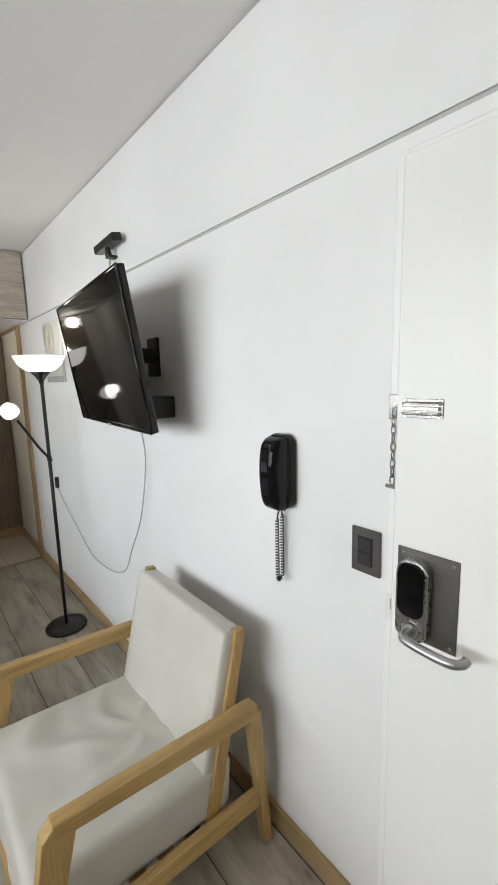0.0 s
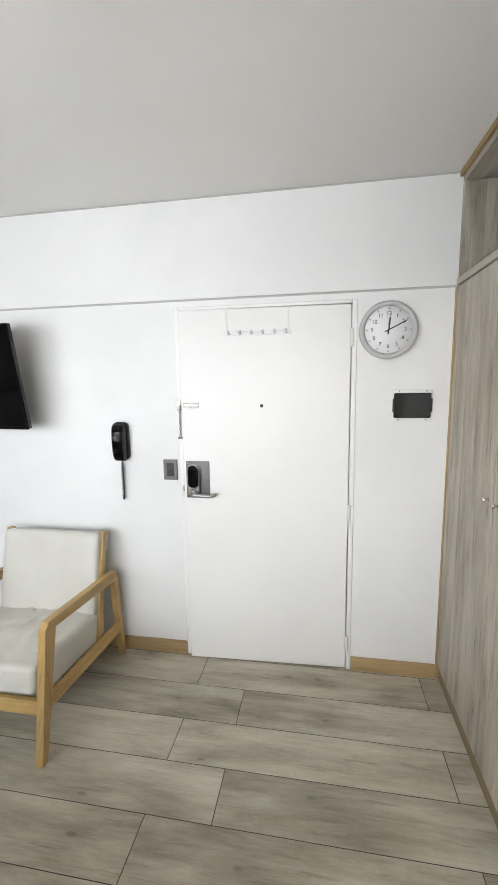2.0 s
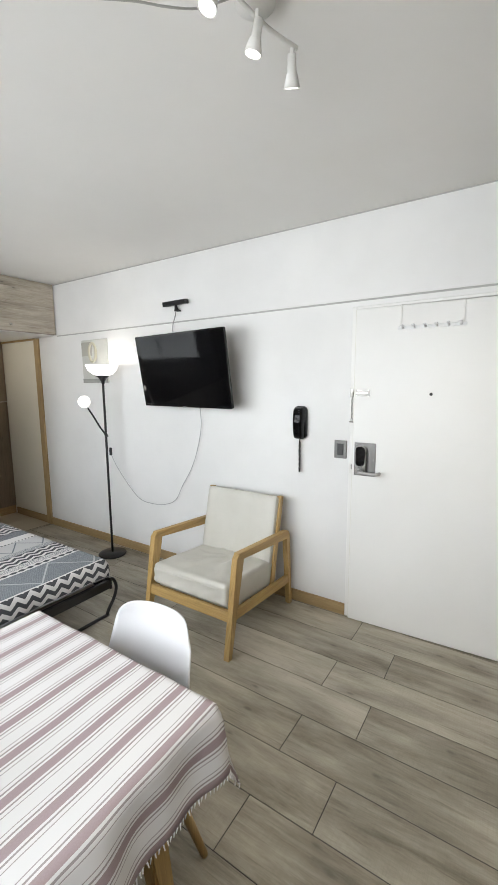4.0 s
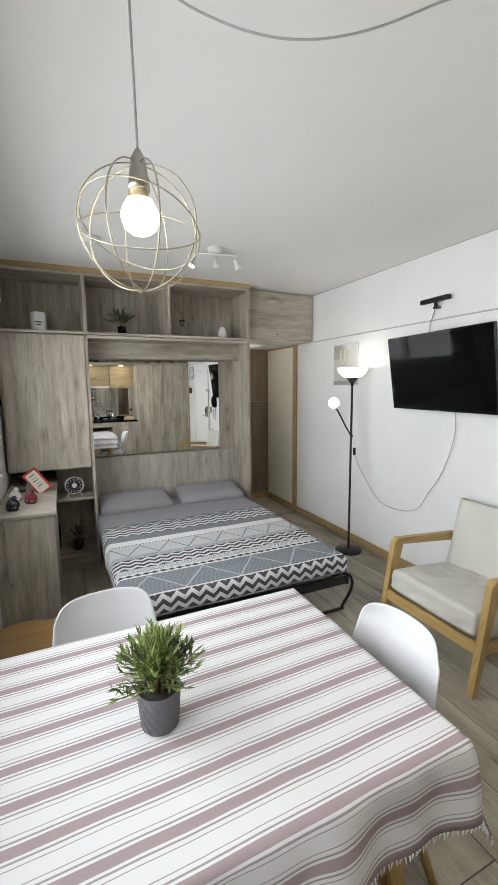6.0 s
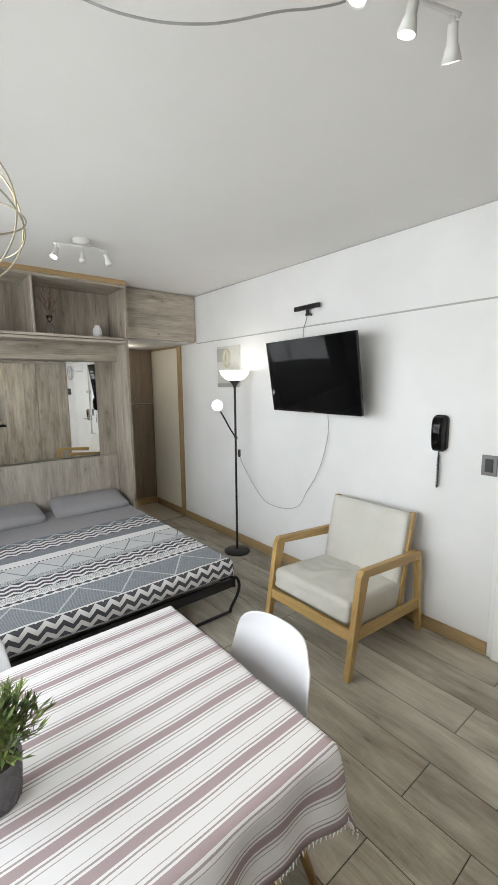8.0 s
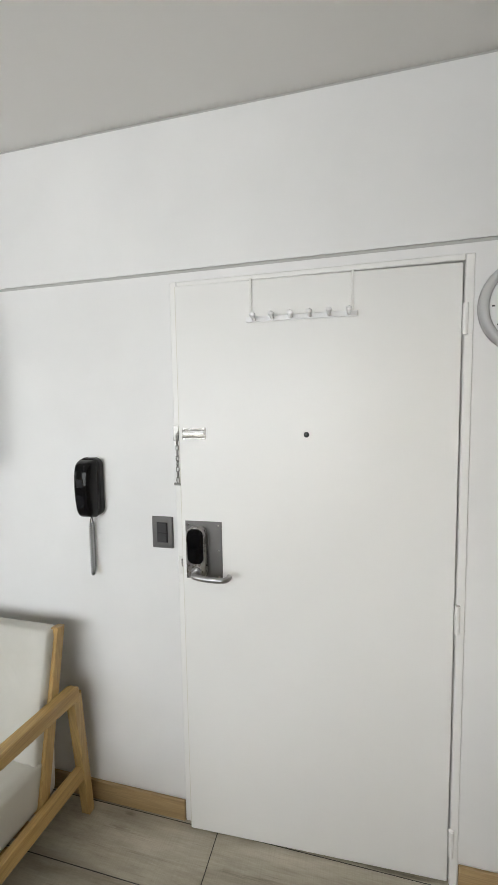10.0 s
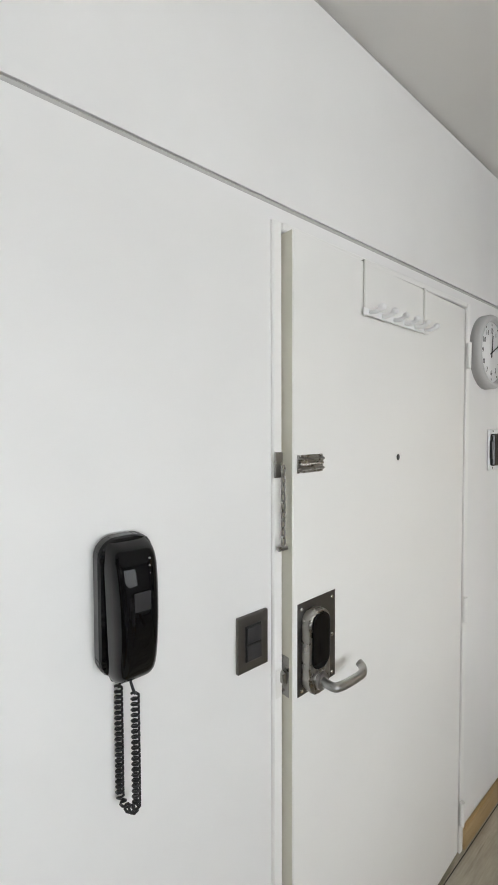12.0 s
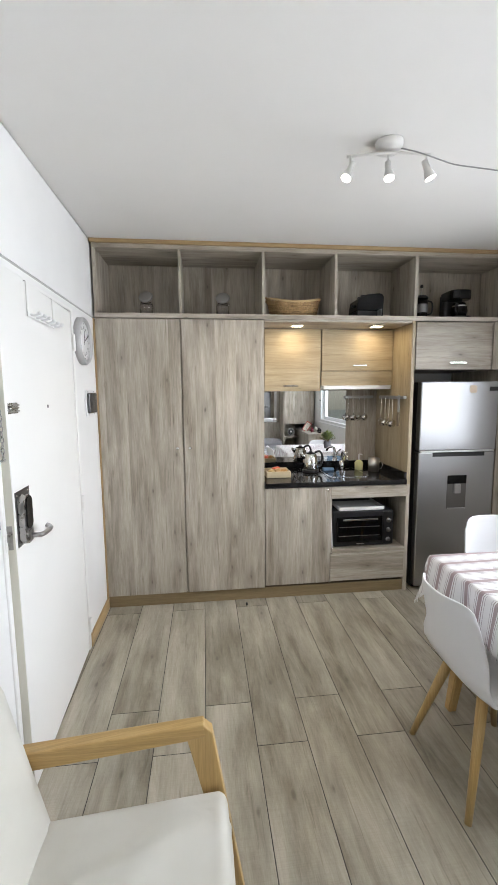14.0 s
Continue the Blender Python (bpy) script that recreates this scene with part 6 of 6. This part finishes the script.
rack = thing("chopping_board", (-0.675, -0.25, OZ), "thin white chopping board leaning in the oven bay", "board")
b = box(-0.004, 0.004, -0.14, 0.14, 0.0, 0.33, 0.003)
bmesh.ops.transform(b, matrix=pose(-0.680, -0.24, OZ + 0.002, 0, 3.0, 0), verts=b.verts)
part("board", b, WHITE, rack)

# ---- small things by the bed ----
HZ = 2.0402
can = thing("canister", (-1.73, 4.42, HZ), "white enamel canister with dark lettering", "canister")
part("body", lathe([(0.0, 0.001), (0.058, 0.001), (0.060, 0.006), (0.060, 0.150), (0.055, 0.158), (0.0, 0.160)], (-1.73, 4.42, HZ)), WHITE, can)
part("print", boxes([(-1.755, -1.70, 4.355, 4.3605, HZ + 0.07, HZ + 0.078), (-1.745, -1.71, 4.355, 4.3605, HZ + 0.05, HZ + 0.056)], 0), INK, can, "dark printed bars")


LEAF_DARK = painted("dark_leaf", (0.045, 0.07, 0.035), 0.5, 0.3)
LEAF_GREEN = material("fresh_leaf", (0.12, 0.20, 0.05), 0.45)
oi_v, _ = coords(LEAF_GREEN, (14, 14, 14))
link(LEAF_GREEN, ramp(LEAF_GREEN, noise_tex(LEAF_GREEN, oi_v, 1.0, 3.0), [(0.34, (0.035, 0.065, 0.02)), (0.5, (0.14, 0.215, 0.045)), (0.66, (0.33, 0.42, 0.13))]), principled(LEAF_GREEN).inputs["Base Color"])
STEM = material("twig_brown", (0.16, 0.12, 0.06), 0.7)


def leaf_blade(b, base_p, direction, length, width, up):
    d = direction.normalized()
    side = d.cross(up)
    side = side.normalized() if side.length > 1e-4 else d.orthogonal().normalized()
    nrm = side.cross(d)
    p = [base_p, base_p + d * length * 0.38 + side * width / 2 + nrm * width * 0.12, base_p + d * length, base_p + d * length * 0.38 - side * width / 2 + nrm * width * 0.12, base_p + d * length * 0.45]
    v = [b.verts.new(q) for q in p]
    for tri in ((0, 1, 4), (1, 2, 4), (4, 2, 3), (0, 4, 3)):
        f = b.faces.new([v[i] for i in tri])
        f.smooth = True


def bush(parent, at, spread, height, stems, leaves, length, width, mat, seed, lean=0.0):
    rng = random.Random(seed)
    fol, tw = bmesh.new(), bmesh.new()
    c = Vector(at)
    for k in range(stems):
        a = 2 * math.pi * (k * 0.381966) + rng.uniform(-0.3, 0.3)
        r = spread * math.sqrt((k + 0.5) / stems) * rng.uniform(0.75, 1.1)
        tip = c + Vector((r * math.cos(a), r * math.sin(a), height * (1.0 - 0.62 * (r / spread) ** 2) * rng.uniform(0.82, 1.1)))
        midp = c + Vector((r * 0.35 * math.cos(a), r * 0.35 * math.sin(a), (tip.z - c.z) * 0.55))
        tube([c + Vector((0.3 * (midp.x - c.x), 0.3 * (midp.y - c.y), 0)), midp, tip], 0.0011, 5, tw, steps=3)
        for j in range(leaves):
            f = 0.30 + 0.70 * (j + 1) / leaves
            p = midp.lerp(tip, max(0.0, (f - 0.4) / 0.6)) if f > 0.4 else c.lerp(midp, f / 0.4)
            d = (tip - midp).normalized() * 0.9 + Vector((rng.uniform(-1, 1), rng.uniform(-1, 1), rng.uniform(-0.4, 0.9))) * 0.75
            leaf_blade(fol, p, d, length * rng.uniform(0.7, 1.2), width * rng.uniform(0.8, 1.2), Vector((rng.uniform(-.4, .4), rng.uniform(-.4, .4), 1)))
    part("foliage", fol, mat, parent)
    part("twig", tw, STEM, parent)


pl = thing("potted_plant", (-1.430, 1.395, TZ), "bushy green plant in a grey patterned pot", "plant")
POTM = painted("grey_ceramic", (0.13, 0.125, 0.135), 0.45, 0.08)
PQ = (-1.430, 1.395, TZ + 0.002)
part("pot", lathe([(0.0, 0.0), (0.041, 0.0), (0.044, 0.004), (0.0515, 0.098), (0.0485, 0.098), (0.045, 0.085), (0.0, 0.085)], PQ, 40), POTM, pl, "grey ceramic pot")
b = bmesh.new()
for sgn in (-1, 1):
    for k in range(14):
        a0 = 2 * math.pi * k / 14
        tube([(PQ[0] + (0.0445 + 0.007 * t) * math.cos(a0 + sgn * 1.35 * t), PQ[1] + (0.0445 + 0.007 * t) * math.sin(a0 + sgn * 1.35 * t), PQ[2] + 0.004 + 0.092 * t) for t in [i / 5 for i in range(6)]], 0.0011, 5, b, steps=2)
part("lattice", b, POTM, pl.children[0], "raised diamond lattice")
part("soil", lathe([(0.0, 0.088), (0.046, 0.086)], PQ), material("dark_soil", (0.03, 0.025, 0.02), 0.9), pl)
bush(pl, (PQ[0], PQ[1], PQ[2] + 0.085), 0.112, 0.150, 100, 17, 0.027, 0.0058, LEAF_GREEN, 5)

p2 = thing("shelf_plant", (-1.06, 4.42, HZ), "small dark plant in a glass pot", "plant")
part("pot", lathe([(0.0, 0.0), (0.034, 0.0), (0.040, 0.075), (0.037, 0.075), (0.0, 0.06)], (-1.06, 4.42, HZ)), GLOSS, p2)
bush(p2, (-1.06, 4.42, HZ + 0.06), 0.125, 0.15, 18, 10, 0.046, 0.017, LEAF_DARK, 8)
va = thing("flower_vase", (-0.50, 4.42, HZ), "clear bottle vase with dried flowers", "vase")
part("bottle", lathe([(0.0, 0.002), (0.036, 0.002), (0.040, 0.05), (0.028, 0.095), (0.018, 0.13), (0.028, 0.165), (0.026, 0.165), (0.015, 0.13), (0.0, 0.10)], (-0.50, 4.42, HZ)), GLASS, va)
bush(va, (-0.50, 4.42, HZ + 0.14), 0.10, 0.24, 10, 7, 0.026, 0.015, painted("dried_flower", (0.30, 0.20, 0.15), 0.7, 0.3), 11)
wv_ = thing("white_vase", (-0.10, 4.40, HZ), "small ribbed white ceramic vase", "vase")
part("body", lathe([(0.0, 0.0), (0.030, 0.0), (0.040, 0.02), (0.042, 0.05), (0.034, 0.085), (0.022, 0.10), (0.024, 0.112), (0.020, 0.112), (0.0, 0.095)], (-0.10, 4.40, HZ)), WHITE, wv_)

ac = thing("alarm_clock", (-1.545, 4.36, 0.622), "round dark table clock with a pale rim", "clock")
def north_face(b, x, y, z):
    bmesh.ops.transform(b, matrix=Matrix.Translation((x, y, z)) @ pose(0, 0, 0, 82, 0, 0), verts=b.verts)
    return b
AZ, AR = 0.622 + 0.096, 0.80
part("rim", north_face(lathe([(r * AR, z) for r, z in ((0.085, 0.016), (0.093, 0.014), (0.098, 0.0), (0.093, -0.03), (0.0, -0.03))], seg=40), -1.545, 4.36, AZ), PALE_METAL, ac, "pale metal rim")
part("face", north_face(lathe([(0.0, 0.010), (0.086 * AR, 0.0095)], seg=40), -1.545, 4.36, AZ), material("dark_clock_face", (0.03, 0.03, 0.03), 0.3), ac)
for h in range(12):
    b = box(-0.003, 0.003, 0.060 * AR, 0.075 * AR, 0.0105, 0.0115, 0)
    bmesh.ops.transform(b, matrix=pose(0, 0, 0, 0, 0, 30 * h), verts=b.verts)
    part("tick", north_face(b, -1.545, 4.36, AZ), PALE_METAL, ac)
part("hub", north_face(lathe([(0.0, 0.013), (0.02, 0.012), (0.021, 0.010)], seg=20), -1.545, 4.36, AZ), PALE_METAL, ac)
part("hand", north_face(box(-0.002, 0.002, -0.01, 0.05, 0.0132, 0.014, 0), -1.545, 4.36, AZ), PALE_METAL, ac)
for sx in (-1, 1):
    part("foot", rod((-1.545 + sx * 0.044, 4.36, AZ - 0.062), (-1.545 + sx * 0.060, 4.345, 0.623), 0.005), PALE_METAL, ac)
p3 = thing("low_shelf_plant", (-1.54, 4.42, 0.107), "dark potted plant on the lowest shelf", "plant")
part("pot", lathe([(0.0, 0.0), (0.04, 0.0), (0.05, 0.08), (0.046, 0.08), (0.0, 0.07)], (-1.54, 4.42, 0.1072)), BLACK, p3)
bush(p3, (-1.54, 4.42, 0.177), 0.09, 0.16, 12, 8, 0.03, 0.011, LEAF_DARK, 21)

DZ = 0.757
fra = thing("red_picture_frame", (-1.83, 4.05, DZ), "red framed card leaning sideways", "picture frame")
def leaned(b):
    bmesh.ops.transform(b, matrix=pose(-1.755, 4.05, DZ + 0.004, -12, 0, 14) @ pose(0, 0, 0, 0, -33, 0), verts=b.verts)
    return b
part("frame", leaned(boxes([(-0.058, -0.044, 0, 0.015, 0, 0.205), (0.044, 0.058, 0, 0.015, 0, 0.205), (-0.044, 0.044, 0, 0.015, 0, 0.014), (-0.044, 0.044, 0, 0.015, 0.191, 0.205)], 0.002)), painted("red_lacquer", (0.50, 0.045, 0.035), 0.4, 0.08), fra, "red wooden frame")
part("card", leaned(box(-0.044, 0.044, 0.008, 0.011, 0.014, 0.191, 0)), painted("cream_card", (0.70, 0.68, 0.58), 0.7, 0.03), fra)
part("print", leaned(boxes([(-0.024 + 0.006 * (k % 2), 0.024 - 0.004 * (k % 3), 0.0065, 0.0078, 0.160 - 0.024 * k, 0.166 - 0.024 * k - 0.003 * (k % 2)) for k in range(5)], 0)), INK, fra, "dark printed bars")
for name, x, y, body_c, dot_c, lab in (("figurine", -1.955, 3.86, (0.72, 0.70, 0.62), (0.04, 0.04, 0.04), "white ceramic figurine with black dots"), ("figurine", -1.945, 3.60, (0.02, 0.02, 0.022), (0.7, 0.7, 0.68), "black ceramic figurine with white dots"), ("figurine", -1.845, 3.74, (0.14, 0.02, 0.03), (0.6, 0.55, 0.5), "maroon ceramic figurine with pale dots")):
    t = thing(name, (x, y, DZ), lab, "ornament", "desk figurines")
    mt = material("glazed_" + lab.split()[0], body_c, 0.15)
    part("body", lathe([(0.0, 0.001), (0.034, 0.001), (0.043, 0.02), (0.042, 0.045), (0.030, 0.066), (0.014, 0.080), (0.0, 0.086)], (x, y, DZ)), mt, t)
    part("head", lathe([(0.0, -0.016), (0.014, -0.010), (0.017, 0.0), (0.012, 0.012), (0.0, 0.016)], (x + 0.012, y - 0.014, DZ + 0.088), 16), mt, t)
    dm = material("glaze_dots_" + lab.split()[0], dot_c, 0.3)
    rng = random.Random(int(y * 100))
    for k in range(14):
        a, h = 2.4 * k, 0.014 + 0.05 * ((k * 0.618) % 1)
        rr = 0.0435 if h < 0.045 else 0.043 - (h - 0.045) * 0.55
        part("dot", lathe([(0.0, -0.004), (0.0045, 0.0), (0.0, 0.004)], (x + rr * math.cos(a), y + rr * math.sin(a), DZ + h), 8), dm, t)
rem = thing("remote_control", (-1.95, 4.12, DZ), "black remote control on the low cabinet", "remote")
part("case", box(-2.02, -1.86, 4.10, 4.145, DZ + 0.001, DZ + 0.02, 0.005), BLACK, rem)
tag = thing("bag_charm", (-1.86, 3.98, DZ), "small dark tag on a string", "ornament")
part("tag", plate([(-1.895, DZ + 0.001), (-1.845, DZ + 0.001), (-1.85, DZ + 0.09), (-1.87, DZ + 0.115), (-1.888, DZ + 0.09)], "y", 3.975, 3.983, bev=0.002), BROWN_V, tag)


# ---- floor planks, each a piece of the floor ----
PW, PL = 0.2275, 1.187
def plank_mesh(w, l):
    b = box(-w / 2 + 0.0017, w / 2 - 0.0017, -l / 2 + 0.0017, l / 2 - 0.0017, -0.008, 0.0, 0.0012)
    me = bpy.data.meshes.new("plank")
    b.to_mesh(me)
    b.free()
    me.materials.append(TILE)
    return me
PLANKS = {}
for i in range(-1, 13):
    x1 = min(0.9825 - PW * i + PW if i < 0 else 0.9825 - PW * i, 0.9995)
    x0 = 0.9825 - PW * (i + 1)
    if i < 0:
        x0, x1 = 0.9825, 1.1
    x0 = max(x0, WEST)
    if x1 - x0 < 0.02:
        continue
    start = 1.213 if i % 2 == 0 else 0.953
    for j in range(-2, 5):
        y0, y1 = max(start + PL * j, SOUTH), min(start + PL * (j + 1), 4.818)
        if y1 - y0 < 0.03:
            continue
        key = (round(x1 - x0, 4), round(y1 - y0, 4))
        if key not in PLANKS:
            PLANKS[key] = plank_mesh(*key)
        ob = new("plank", PLANKS[key])
        ob.parent = floor
        ob.location = Vector(((x0 + x1) / 2, (y0 + y1) / 2, 0.0)) - ORIGIN[floor.name]

# pale tiles of the passage
PALE_TILE = painted("beige_passage_tile", (0.50, 0.44, 0.34), 0.4, 0.10)
for i in range(3):
    for j in range(2):
        x0, x1 = 0.14 + 0.287 * i, 0.14 + 0.287 * (i + 1)
        y0, y1 = 4.822 + 0.40 * j, min(4.822 + 0.40 * (j + 1), NORTH)
        tile = part("tile", box(x0 + 0.001, x1 - 0.001, y0 + 0.001, y1 - 0.001, -0.008, 0.0, 0.001), PALE_TILE)
        tile.parent, tile.location = floor, tile.location - ORIGIN[floor.name]
